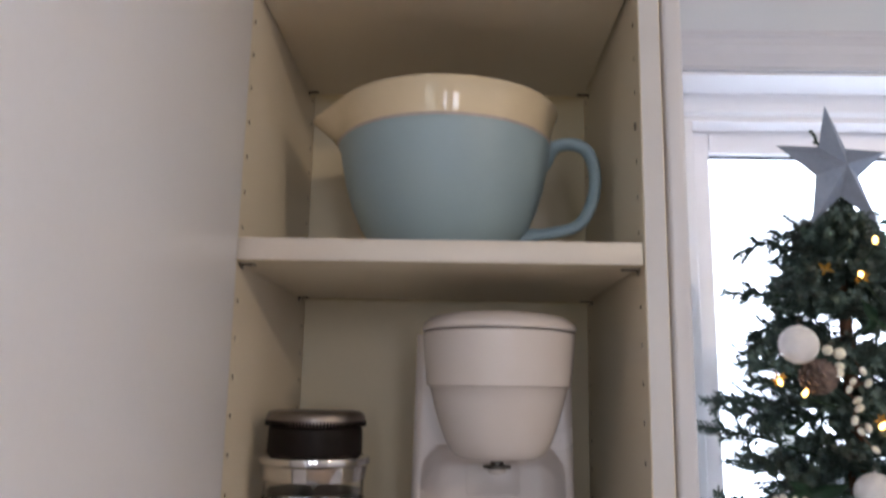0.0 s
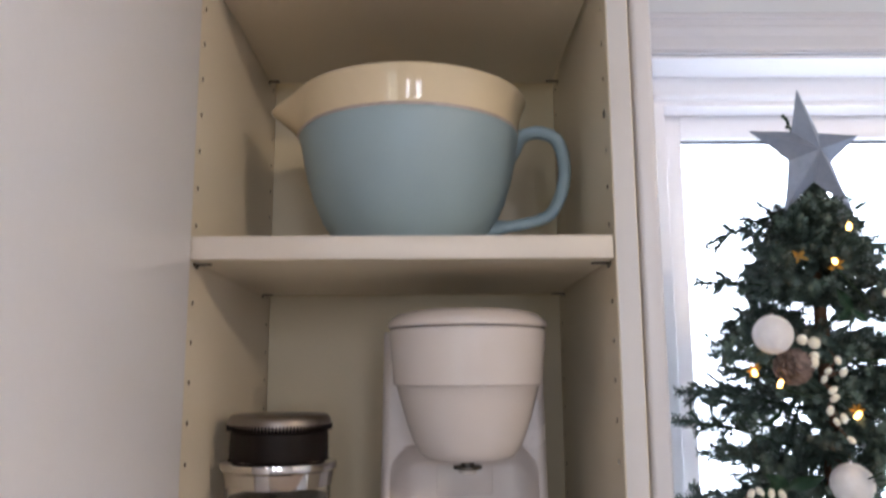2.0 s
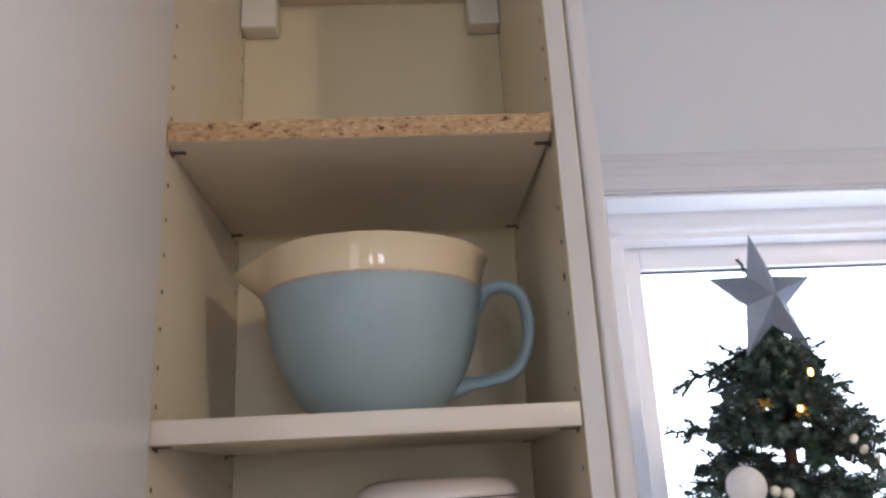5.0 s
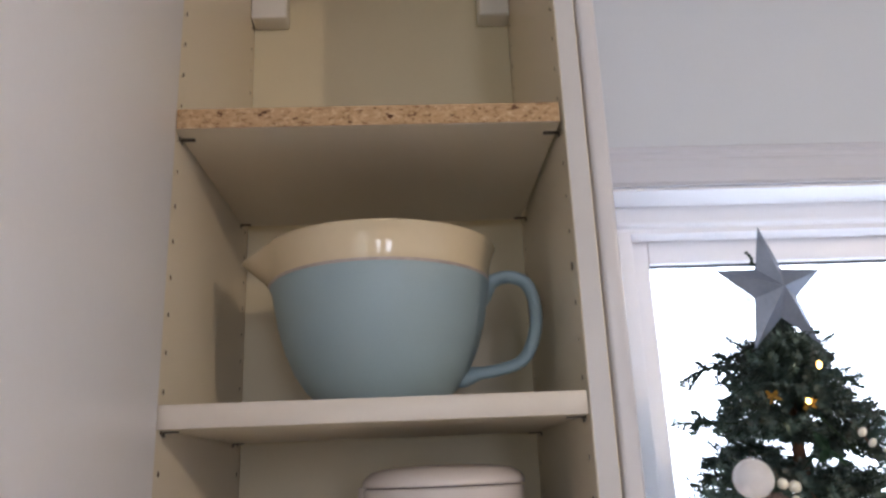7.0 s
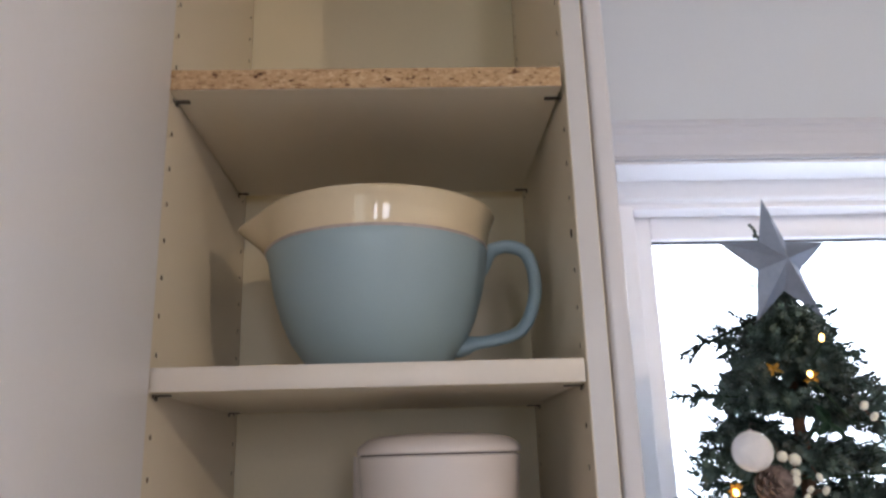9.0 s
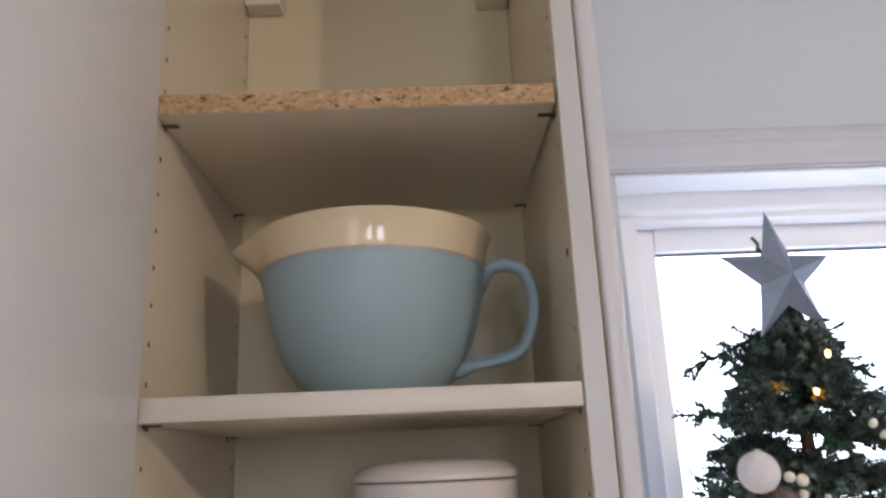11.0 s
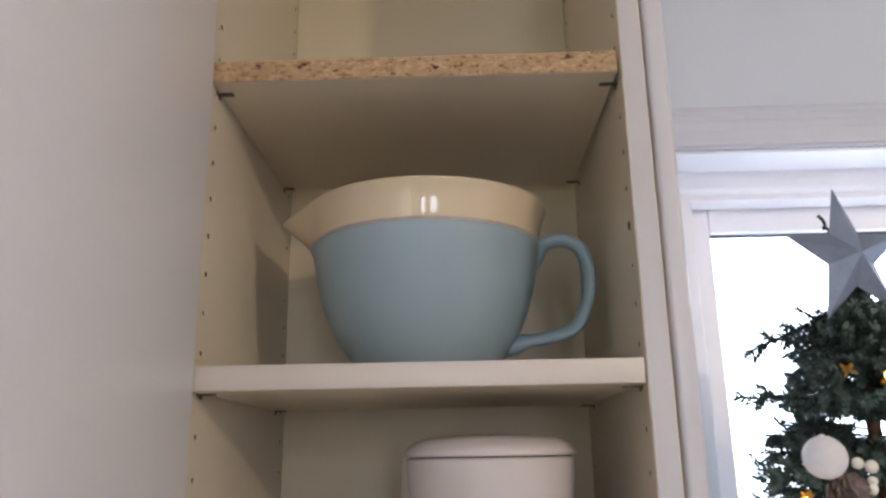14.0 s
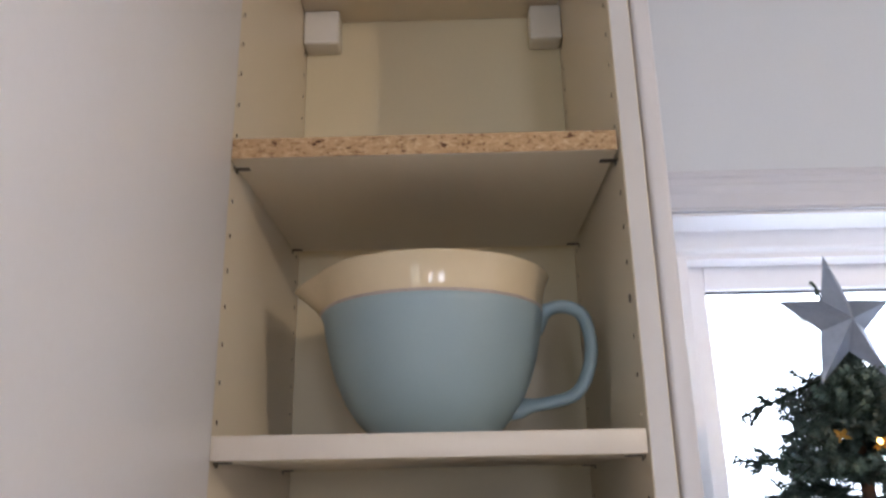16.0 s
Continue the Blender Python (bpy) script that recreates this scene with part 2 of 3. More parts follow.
def ball(bm, centre, r, u=12, v=8, squash=(1, 1, 1), turn=None):
    m = Matrix.Translation(centre) @ (turn.to_4x4() if turn else Matrix()) @ Matrix.Diagonal((*squash, 1))
    bmesh.ops.create_uvsphere(bm, u_segments=u, v_segments=v, radius=r, matrix=m)
    return bm


# ---- the room ----


def structure(name, bm, mat, label, category):
    return tagged(part(name, bm, mat, None, "", False), label, category, "", "structure")


WY = 0.914                                    # face of the window wall
WX0, WX1, WZ0, WZ1 = 0.300, 1.36, 1.00, 1.888   # its opening
bm = box((-1.5, WY, 0), (WX0, WY + 0.20, 2.6))
add_box(bm, (WX1, WY, 0), (2.7, WY + 0.20, 2.6))
add_box(bm, (WX0, WY, 0), (WX1, WY + 0.20, WZ0))
add_box(bm, (WX0, WY, WZ1), (WX1, WY + 0.20, 2.6))
structure("wall_north", bm, WALL, "pale grey painted wall round a deep window opening", "wall")
# the left-hand opening is made up, to go with the added fill light
bm = box((-1.5, -3.2, 0), (-1.44, -3.0, 2.6))
add_box(bm, (-0.66, -3.2, 0), (-0.16, -3.0, 2.6))
add_box(bm, (-1.44, -3.2, 2.22), (-0.66, -3.0, 2.6))
add_box(bm, (0.92, -3.2, 0), (2.7, -3.0, 2.6))
add_box(bm, (-0.16, -3.2, 0), (0.92, -3.0, 1.21))
add_box(bm, (-0.16, -3.2, 2.34), (0.92, -3.0, 2.6))
add_box(bm, (0.13, -3.12, 1.21), (0.44, -3.0, 2.34))
structure("wall_south", bm, WALL, "plain pale wall with a two-light window and an added opening for the fill light", "wall")
structure("wall_west", box((-1.7, -3.2, 0), (-1.5, WY + 0.2, 2.6)), WALL, "plain pale painted wall closing the room", "wall")
structure("wall_east", box((2.7, -3.2, 0), (2.9, WY + 0.2, 2.6)), WALL, "plain pale painted wall closing the room", "wall")
structure("floor", box((-1.7, -3.2, -0.1), (2.9, WY + 0.2, 0)), FLOOR, "brown wooden floor of the kitchen", "floor")
structure("ceiling", box((-1.7, -3.2, 2.6), (2.9, WY + 0.2, 2.7)), CEIL, "plain white painted ceiling", "ceiling")
structure("counter", box((-1.2, 0.30, 0.0), (2.2, WY - 0.002, 0.92), 0.006), COUNTER, "pale stone counter below the cabinet and the window", "counter")

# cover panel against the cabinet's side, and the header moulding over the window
cover = tagged(part("cover_panel", box((0.1947, 0.5995, 1.201), (0.2121, WY - 0.001, 2.595), 0.0045, 4), COVER), "cream-white cover panel beside the wall cabinet, shade put into its colour", "panel", "", "structure")


def moulding(profile, x0, x1, z):
    """A closed (y, height) profile drawn along x."""
    bm = bmesh.new()
    ends = [[bm.verts.new((x, y, z + h)) for y, h in profile] for x in (x0, x1)]
    for i in range(len(profile)):
        j = (i + 1) % len(profile)
        bm.faces.new((ends[0][i], ends[0][j], ends[1][j], ends[1][i]))
    bm.faces.new(ends[0][::-1])
    bm.faces.new(ends[1])
    return bm


CASING = [(-0.001, 0.0), (-0.0065, 0.0), (-0.0070, 0.0012), (-0.0062, 0.0026), (-0.0040, 0.0030), (-0.0040, 0.0042), (-0.0055, 0.0052), (-0.0060, 0.0090), (-0.0055, 0.0240), (-0.0068, 0.0285), (-0.0080, 0.0335), (-0.0075, 0.0370), (-0.0052, 0.0385), (-0.0052, 0.0440), (-0.0070, 0.0480), (-0.0060, 0.0540), (-0.0035, 0.0570), (-0.001, 0.0580)]
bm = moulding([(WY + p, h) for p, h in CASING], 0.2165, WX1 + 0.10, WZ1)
structure("trim_header", bm, TRIM, "white moulded casing over the window opening, bluish shade put into its paint", "trim")

# ---- the window ----
window = thing("window_1", "white painted window with one large pane, overcast daylight outside", "window", "", "structure", (WX0, WY, WZ0))


def ring_frame(x0, x1, z0, z1, wx, wz, y0, y1, bevel):
    """Two stiles and two rails round an opening, as one mesh."""
    bm = bmesh.new()
    add_box(bm, (x0, y0, z0), (x0 + wx, y1, z1), bevel, 2)
    add_box(bm, (x1 - wx, y0, z0), (x1, y1, z1), bevel, 2)
    add_box(bm, (x0 + wx, y0, z1 - wz), (x1 - wx, y1, z1), bevel, 2)
    add_box(bm, (x0 + wx, y0, z0), (x1 - wx, y1, z0 + wz), bevel, 2)
    return bm


def child(name, bm, mat, parent, label="", smooth=True):
    """A part built in the place's own coordinates under a thing that stands elsewhere."""
    ob = part(name, bm, mat, parent, label, smooth)
    ob.matrix_parent_inverse = parent.matrix_world.inverted()
    return ob


bm = bmesh.new()
add_box(bm, (WX0 + 0.001, 0.990, WZ0 + 0.026), (WX0 + 0.0426, 1.100, WZ1 - 0.0365), 0.003, 2)
add_box(bm, (WX1 - 0.0426, 0.990, WZ0 + 0.026), (WX1 - 0.001, 1.100, WZ1 - 0.0365), 0.003, 2)
add_box(bm, (WX0 + 0.001, 0.990, WZ0 + 0.001), (WX1 - 0.001, 1.100, WZ0 + 0.0255), 0.003, 2)
child("window_frame", bm, FRAME, window)
HEAD = [(0.9790, -0.0044), (0.9793, -0.0062), (0.9815, -0.0115), (0.9865, -0.0180), (0.9872, -0.0215), (0.9885, -0.0240), (0.9905, -0.0265), (0.9940, -0.0280), (1.0000, -0.0290), (1.0015, -0.0310), (1.0018, -0.0362), (1.0440, -0.0362), (1.0440, -0.0270), (1.1000, -0.0270), (1.1000, -0.0045)]
child("head_moulding", moulding(HEAD, WX0 + 0.0008, WX1 - 0.0008, WZ1), FRAME, window)
# white board added over the soffit; its daylit brightness is put into the paint
child("lit_soffit_board", box((WX0 + 0.0006, WY - 0.0005, WZ1 - 0.0042), (WX1 - 0.0006, 1.090, WZ1 - 0.0003), 0.0008, 1), FRAME, window)
child("sash", ring_frame(WX0 + 0.0455, WX1 - 0.0455, WZ0 + 0.0455, WZ1 - 0.0285, 0.0361, 0.0405, 1.045, 1.085, 0.003), FRAME, window)
child("gasket", ring_frame(WX0 + 0.0805, WX1 - 0.0805, WZ0 + 0.0805, WZ1 - 0.0675, 0.003, 0.0050, 1.0580, 1.0620, 0), material("gasket_rubber", (0.10, 0.11, 0.13), 0.6), window, "dark rubber gasket")
pane = child("pane", box((WX0 + 0.0800, 1.0625, WZ0 + 0.0800), (WX1 - 0.0800, 1.0665, WZ1 - 0.0670)), PANE, window, "clear glass pane", False)
pane.visible_shadow = False
child("window_sill", box((WX0 + 0.002, WY - 0.03, WZ0 - 0.002), (WX1 - 0.002, 0.993, WZ0 + 0.018), 0.005), FRAME, window)
bm = bmesh.new()
bmesh.ops.create_grid(bm, x_segments=1, y_segments=1, size=0.5, matrix=Matrix.Translation((0.9, 5.5, 2.9)) @ Euler((radians(90), 0, 0)).to_matrix().to_4x4() @ Matrix.Diagonal((14, 10, 1, 1)))
structure("backdrop", bm, OUTSIDE, "bright overcast sky with pale trees far outside", "sky")

# ---- the cabinet ----
X0, X1 = -0.170, 0.173            # inside faces of its sides
SPLAY = 0.0045                    # the right side stands out of square by this much at the back
Y0, Y1 = 0.597, 0.905             # front edges, back panel
Z0, Z1 = 1.220, 2.178             # inside bottom and top
T = 0.019
cabinet = thing("wall_cabinet", "cream-white wall cabinet with its door standing open", "cabinet", at=(0.0015, WY, Z0 - T))


def drilled_side(inner, outer):
    """A side panel with two rows of real shelf-pin holes, 32 mm apart."""
    bm = bmesh.new()
    rows = [0.617, 0.892]
    half, hr, deep = 0.006, 0.0024, 0.007
    sign = 1 if outer > inner else -1
    z_first = 1.578 + 0.032 * 18
    zs = [z_first - 0.032 * k for k in range(30)]
    zs = [z for z in zs if Z0 - T + 0.02 < z < Z1 + T - 0.02]

    def face(pts):
        bm.faces.new([bm.verts.new(p) for p in pts])

    def panel(ya, yb, za, zb):
        face([(inner, ya, za), (inner, yb, za), (inner, yb, zb), (inner, ya, zb)])
    za, zb = Z0 - T, Z1 + T
    panel(Y0 + 0.001, rows[0] - half, za, zb)
    panel(rows[0] + half, rows[1] - half, za, zb)
    panel(rows[1] + half, WY - 0.001, za, zb)
    for y in rows:
        panel(y - half, y + half, zs[0] + half, zb)
        panel(y - half, y + half, za, zs[-1] - half)
        for k, z in enumerate(zs):
            if k:
                panel(y - half, y + half, z + half, zs[k - 1] - half)
            ring = [2 * math.pi * (i + 0.5) / 8 for i in range(8)]
            outer8 = [(y + half * max(-1, min(1, 1.4142 * math.cos(a))), z + half * max(-1, min(1, 1.4142 * math.sin(a)))) for a in ring]
            inner8 = [(y + hr * math.cos(a), z + hr * math.sin(a)) for a in ring]
            for i in range(8):
                j = (i + 1) % 8
                face([(inner, *outer8[i]), (inner, *outer8[j]), (inner, *inner8[j]), (inner, *inner8[i])])
                f = [(inner, *inner8[i]), (inner, *inner8[j]), (inner + sign * deep, *inner8[j]), (inner + sign * deep, *inner8[i])]
                face(f)
                bm.faces.ensure_lookup_table()
                bm.faces[-1].material_index = 1
            face([(inner + sign * deep, *p) for p in inner8])
            bm.faces.ensure_lookup_table()
            bm.faces[-1].material_index = 1
    # front edge with a small round-over, outside face, ends
    b = 0.001
    face([(inner, Y0 + b, za), (inner, Y0 + b, zb), (inner + sign * b, Y0, zb), (inner + sign * b, Y0, za)])
    face([(inner + sign * b, Y0, za), (inner + sign * b, Y0, zb), (outer - sign * b, Y0, zb), (outer - sign * b, Y0, za)])
    bm.faces.ensure_lookup_table()
    bm.faces[-1].material_index = 2
    face([(outer - sign * b, Y0, za), (outer - sign * b, Y0, zb), (outer, Y0 + b, zb), (outer, Y0 + b, za)])
    face([(outer, Y0 + b, za), (outer, Y0 + b, zb), (outer, WY - 0.001, zb), (outer, WY - 0.001, za)])
    for z in (za, zb):
        face([(inner, Y0 + b, z), (outer, Y0 + b, z), (outer, WY - 0.001, z), (inner, WY - 0.001, z)])
    face([(inner, WY - 0.001, za), (outer, WY - 0.001, za), (outer, WY - 0.001, zb), (inner, WY - 0.001, zb)])
    bmesh.ops.remove_doubles(bm, verts=bm.verts[:], dist=1e-5)
    return bm


for inner, outer in ((X0, X0 - T), (X1, X1 + T)):
    bm = drilled_side(inner, outer)
    if inner > 0:
        for v in bm.verts:
            if v.co.x < outer - 0.0015:
                v.co.x += SPLAY * max(0.0, v.co.y - Y0 - 0.002) / (Y1 - Y0)
    side = child("side_panel", bm, CABINET, cabinet, "", False)
    side.data.materials.append(DARK_HOLE)
    side.data.materials.append(EDGE)
child("back_panel", box((X0 + 0.0005, Y1, Z0 - T), (X1 + SPLAY - 0.0005, WY - 0.001, Z1 + T)), BACK, cabinet)
child("bottom_panel", box((X0 + 0.0005, Y0 + 0.001, Z0 - T), (X1 - 0.0005, Y1 - 0.0005, Z0), 0.0006), CABINET, cabinet)
child("top_panel", box((X0 + 0.0005, Y0 + 0.001, Z1), (X1 - 0.0005, Y1 - 0.0005, Z1 + T), 0.0006), CABINET, cabinet)
door = child("door", box((-0.1855, 0.205, Z0 - T), (-0.1660, 0.5945, Z1 + T), 0.0018, 3), DOOR, cabinet, "open white lacquered cabinet door")


def hinge(z):
    bm = bmesh.new()
    add_box(bm, (X0 + 0.0003, 0.602, z - 0.007), (X0 + 0.006, 0.622, z + 0.007), 0.002, 2)
    add_box(bm, (X0 + 0.001, 0.584, z - 0.006), (X0 + 0.007, 0.606, z + 0.006), 0.003, 2)
    ball(bm, (-0.1655, 0.570, z), 0.0165, 16, 10, (0.25, 1, 1))
    h = child("hinge", bm, STEEL, door)
    h.matrix_parent_inverse = Matrix()
    return h


def hole_insert(y, z):
    """A small oval plastic sleeve in a pin hole of the right side."""
    x = X1 + SPLAY * (y - Y0) / (Y1 - Y0) - 0.0004
    loop = [Vector((x, y + 0.0022 * math.cos(a), z + 0.0034 * math.sin(a))) for a in [2 * math.pi * k / 20 for k in range(21)]]
    child("hole_insert", tube(loop, 0.0005, 6), STEEL, cabinet, "small dark sleeve in a pin hole")


hole_insert(0.617, 1.706)
hinge(1.290)
hinge(2.120)
for xa, xb in ((X0 + 0.0008, -0.122), (0.1345, X1 + 0.0032)):
    bm = box((xa, 0.8740, 2.1265), (xb, Y1 - 0.0003, Z1 - 0.0006), 0.003, 3)
    child("hanging_bracket", bm, PLASTIC_W, cabinet, "white plastic cover over a hanging bracket")


def shelf(z_top, raw):
    """An adjustable shelf on four clips; raw: its front edge shows bare particleboard."""
    label = "adjustable shelf with a raw unfinished particleboard front edge" if raw else "cream-white adjustable shelf with a banded front edge"
    s = thing("shelf", label, "shelf", "cabinet shelves", at=(0.0015, 0.735, z_top - T))
    front = 0.5995 if raw else 0.5985
    edge = 0.0012
    end = X1 - (0.0026 if raw else 0.0012)
    child("board", box((X0 + 0.0004, front + edge, z_top - T), (end, 0.874, z_top), 0.0005, 1), CABINET, s)
    if raw:
        bm = bmesh.new()
        n, rows = 150, 9
        grid = []
        for k in range(rows):
            z = z_top - T + 0.0003 + (T - 0.0006) * k / (rows - 1)
            line = []
            for i in range(n):
                x = X0 + 0.0014 + (end - X0 - 0.0016) * i / (n - 1)
                rough = 0.0005 * noise.noise(Vector((x * 260, z * 420, 3.1))) if 0 < i < n - 1 and 0 < k < rows - 1 else 0
                line.append(bm.verts.new((x, front + rough, z)))
            grid.append(line)
        for a, b in zip(grid, grid[1:]):
            for i in range(n - 1):
                bm.faces.new((a[i], a[i + 1], b[i + 1], b[i]))
        out = bmesh.ops.extrude_edge_only(bm, edges=[e for e in bm.edges if e.is_boundary])
        for v in out["geom"]:
            if isinstance(v, bmesh.types.BMVert):
                v.co.y = front + edge - 0.0001
        child("front_edge", bm, CHIP, s, "bare particleboard edge of pressed chips")
    else:
        child("front_edge", box((X0 + 0.0004, front, z_top - T + 0.0001), (end, front + edge - 0.0001, z_top - 0.0001), 0.0004, 2), SHELF_EDGE_DIM, s)
    for side, sx in ((X0, 1), (X1, -1)):
        for y in (0.622, 0.866):
            side_x = side if sx > 0 else side + SPLAY * (y - Y0) / (Y1 - Y0)
            bm = box((side_x + sx * 0.0003, y - 0.0027, z_top - T - 0.0014), (side_x + sx * (0.0125 if sx > 0 else 0.0150), y + 0.0027, z_top - T - 0.0002), 0.0003, 1)
            add_box(bm, (side_x + sx * 0.0003, y - 0.0025, z_top - T - 0.0045), (side_x + sx * 0.0012, y + 0.0025, z_top - T - 0.0014))
            child("shelf_clip", bm, STEEL, s, "small dark steel shelf clip")
    return s


shelf(1.598, False)
shelf(1.8545, True)

# ---- the batter bowl ----
BX, BY, BZ = 0.0032, 0.737, 1.5985
bowl = thing("batter_bowl", "large stoneware batter bowl, matt blue with glossy cream rim and spout", "bowl", at=(BX, BY, BZ))


def spout_shape(r, z, a):
    """Draws the wall out into a pouring lip on one side, more towards the rim."""
    d = abs((a - radians(184) + math.pi) % (2 * math.pi) - math.pi)
    up = max(0.0, min(1.0, (z - 0.112) / 0.045))
    pull = math.exp(-(d / 0.21) ** 2) * up * up * (3 - 2 * up)
    return r + 0.0222 * pull, z - 0.009 * pull * up


outer = [(0.0, 0.0), (0.050, 0.0), (0.055, 0.0015), (0.062, 0.007), (0.073, 0.018), (0.085, 0.035), (0.0943, 0.056), (0.1011, 0.078), (0.1053, 0.098), (0.1079, 0.114), (0.1088, 0.1203)]
child("body", lathe(outer + [(0.1080, 0.1223), (0.104, 0.1223)], (BX, BY, BZ), 96, spout_shape), BLUE, bowl, "matt duck-egg blue outside")
rim = [(0.1045, 0.116), (0.1086, 0.1226), (0.1096, 0.1300), (0.1112, 0.1395), (0.1141, 0.1500), (0.1166, 0.1545), (0.1170, 0.1558), (0.1163, 0.1569), (0.1145, 0.1571), (0.1118, 0.1562), (0.1080, 0.1500), (0.1035, 0.118), (0.095, 0.082), (0.078, 0.042), (0.050, 0.014), (0.0, 0.010)]
child("glaze_line", lathe([(0.1060, 0.1216), (0.1088, 0.1214), (0.1091, 0.1228), (0.1089, 0.1242), (0.1060, 0.1242)], (BX, BY, BZ), 96, spout_shape), material("glaze_line", (0.40, 0.33, 0.30), 0.4, vary=0.2, scale=90), bowl, "thin brownish line where the glazes meet")
child("rim", lathe(rim, (BX, BY, BZ), 96, spout_shape), CREAM, bowl, "glossy cream rim, spout and inside")
grip = smooth_path([(BX + 0.088, BY - 0.003, BZ + 0.0985), (BX + 0.1005, BY - 0.004, BZ + 0.110), (BX + 0.112, BY - 0.005, BZ + 0.1240), (BX + 0.131, BY - 0.006, BZ + 0.1280), (BX + 0.148, BY - 0.007, BZ + 0.1180), (BX + 0.1542, BY - 0.008, BZ + 0.090), (BX + 0.149, BY - 0.008, BZ + 0.062), (BX + 0.136, BY - 0.007, BZ + 0.042), (BX + 0.112, BY - 0.005, BZ + 0.0345), (BX + 0.092, BY - 0.003, BZ + 0.032), (BX + 0.080, BY - 0.002, BZ + 0.030), (BX + 0.062, BY, BZ + 0.031)], 66)
child("handle", tube(grip, lambda u: 0.0054 + 0.0046 * max(0, min(1, (abs(2 * u - 1) - 0.58) / 0.28)), 14, 1.35), BLUE, bowl, "thick looped blue handle")

# ---- the coffee maker ----
CX, CY, LIFT = 0.0572, 0.692, -0.0055
maker = thing("coffee_maker", "white plastic single-cup drip coffee maker on the cabinet floor", "coffee maker", at=(CX, CY + 0.06, Z0))
child("lid", lathe([(0.0, 1.5506), (0.035, 1.5504), (0.052, 1.5490), (0.063, 1.5463), (0.0695, 1.5415), (0.0722, 1.5378), (0.0723, 1.5350), (0.0712, 1.5336), (0.0, 1.5336)], (CX, CY, LIFT), 80), COFFEE, maker, "shallow domed white lid")
cone = [(0.0, 1.5325), (0.0695, 1.5325), (0.0710, 1.5310), (0.0703, 1.520), (0.0682, 1.4980), (0.0668, 1.4840), (0.0650, 1.4832), (0.0636, 1.4820), (0.0600, 1.4680), (0.0548, 1.4500), (0.0490, 1.4345), (0.0440, 1.4255), (0.0395, 1.4210), (0.0350, 1.4192), (0.0, 1.4190)]
child("filter_basket", lathe(cone, (CX, CY, LIFT), 80), COFFEE, maker)
# black ring that stands for the shade in the seam below the lid
child("lid_gap_ring", lathe([(0.0, 1.5326), (0.0685, 1.5326), (0.0685, 1.5335), (0.0, 1.5335)], (CX, CY, LIFT), 64), BLACK, maker, "black ring drawn as the shaded gap under the lid")
spout = child("drip_spout", lathe([(0.0, 1.4188), (0.006, 1.4188), (0.006, 1.4135), (0.0128, 1.4125), (0.0128, 1.4105), (0.006, 1.4095), (0.0, 1.4095)], (CX - 0.001, CY, LIFT), 32), STEEL, maker, "dark drip stop")
drip = child("drip_tip", lathe([(0.0, 1.4093), (0.0085, 1.4093), (0.0075, 1.4062), (0.003, 1.4050), (0.0, 1.4050)], (CX - 0.001, CY, LIFT), 32), COFFEE, maker)


def upright(z0, z1, w0, w1, yf, yb, hollow, centre_y):
    """A tower slice whose front is hollowed between two rounded cheeks; it may flare towards the bottom."""
    bm = bmesh.new()
    rings = []
    steps = 64
    for k in range(steps + 1):
        u = k / steps
        z = z0 + (z1 - z0) * u
        w = w0 + (w1 - w0) * u ** 0.6
        pts = []
        n = 72
        for i in range(n + 1):                      # the hollow front, from one side to the other
            x = -1 + 2 * i / n
            depth = hollow * max(0.0, 1 - (abs(x) / 0.89) ** 8) * max(0.0, min(1.0, (1.4215 - 0.022 * max(0.0, (abs(x) - 0.60) / 0.29) ** 2 - z) / 0.020)) ** 0.6
            edge = 0.007 * max(0, (abs(x) - 0.90) / 0.10) ** 2
            pts.append((x * w, yf + depth + edge))
        for i in range(9):
            a = math.pi / 2 * i / 8
            pts.append((w - 0.022 + 0.022 * math.cos(a), yb - 0.022 + 0.022 * math.sin(a)))
        for i in range(9):
            a = math.pi / 2 + math.pi / 2 * i / 8
            pts.append((-w + 0.022 + 0.022 * math.cos(a), yb - 0.022 + 0.022 * math.sin(a)))
        rings.append([bm.verts.new((CX - 0.0025 + x, y, z)) for x, y in pts])
    for p, q in zip(rings, rings[1:]):
        for i in range(len(p)):
            j = (i + 1) % len(p)
            bm.faces.new((p[i], p[j], q[j], q[i]))
    bm.faces.new(rings[0][::-1])
    bm.faces.new(rings[-1])
    return bm


child("tower", upright(1.3532, 1.5280, 0.0800, 0.0765, 0.733, 0.868, 0.032, CY), COFFEE, maker)
child("lower_tower", upright(1.2842, 1.3528, 0.0840, 0.0803, 0.733, 0.870, 0.026, CY), COFFEE, maker)
child("water_panel", box((CX - 0.028, 0.7640, 1.3720), (CX + 0.026, 0.770, 1.4010), 0.001, 2), COFFEE, maker)
child("back_plate", box((CX - 0.030, 0.7580, 1.2850), (CX + 0.029, 0.765, 1.3520), 0.003, 2), COFFEE, maker)
child("base", box((CX - 0.0785, 0.625, Z0 + 0.0008), (CX + 0.0785, 0.872, 1.2840), 0.014, 4), COFFEE, maker)
cord = smooth_path([(CX - 0.070, 0.640, 1.2870), (CX - 0.03, 0.632, 1.2870), (CX + 0.01, 0.640, 1.2875), (CX + 0.045, 0.634, 1.2890), (CX + 0.070, 0.650, 1.2870), (CX + 0.055, 0.675, 1.2870), (CX + 0.01, 0.660, 1.2920), (CX - 0.03, 0.668, 1.2875), (CX - 0.055, 0.690, 1.2870)], 60)
child("power_cord", tube(cord, 0.0027, 8), COFFEE, maker, "white power cord coiled on the base")

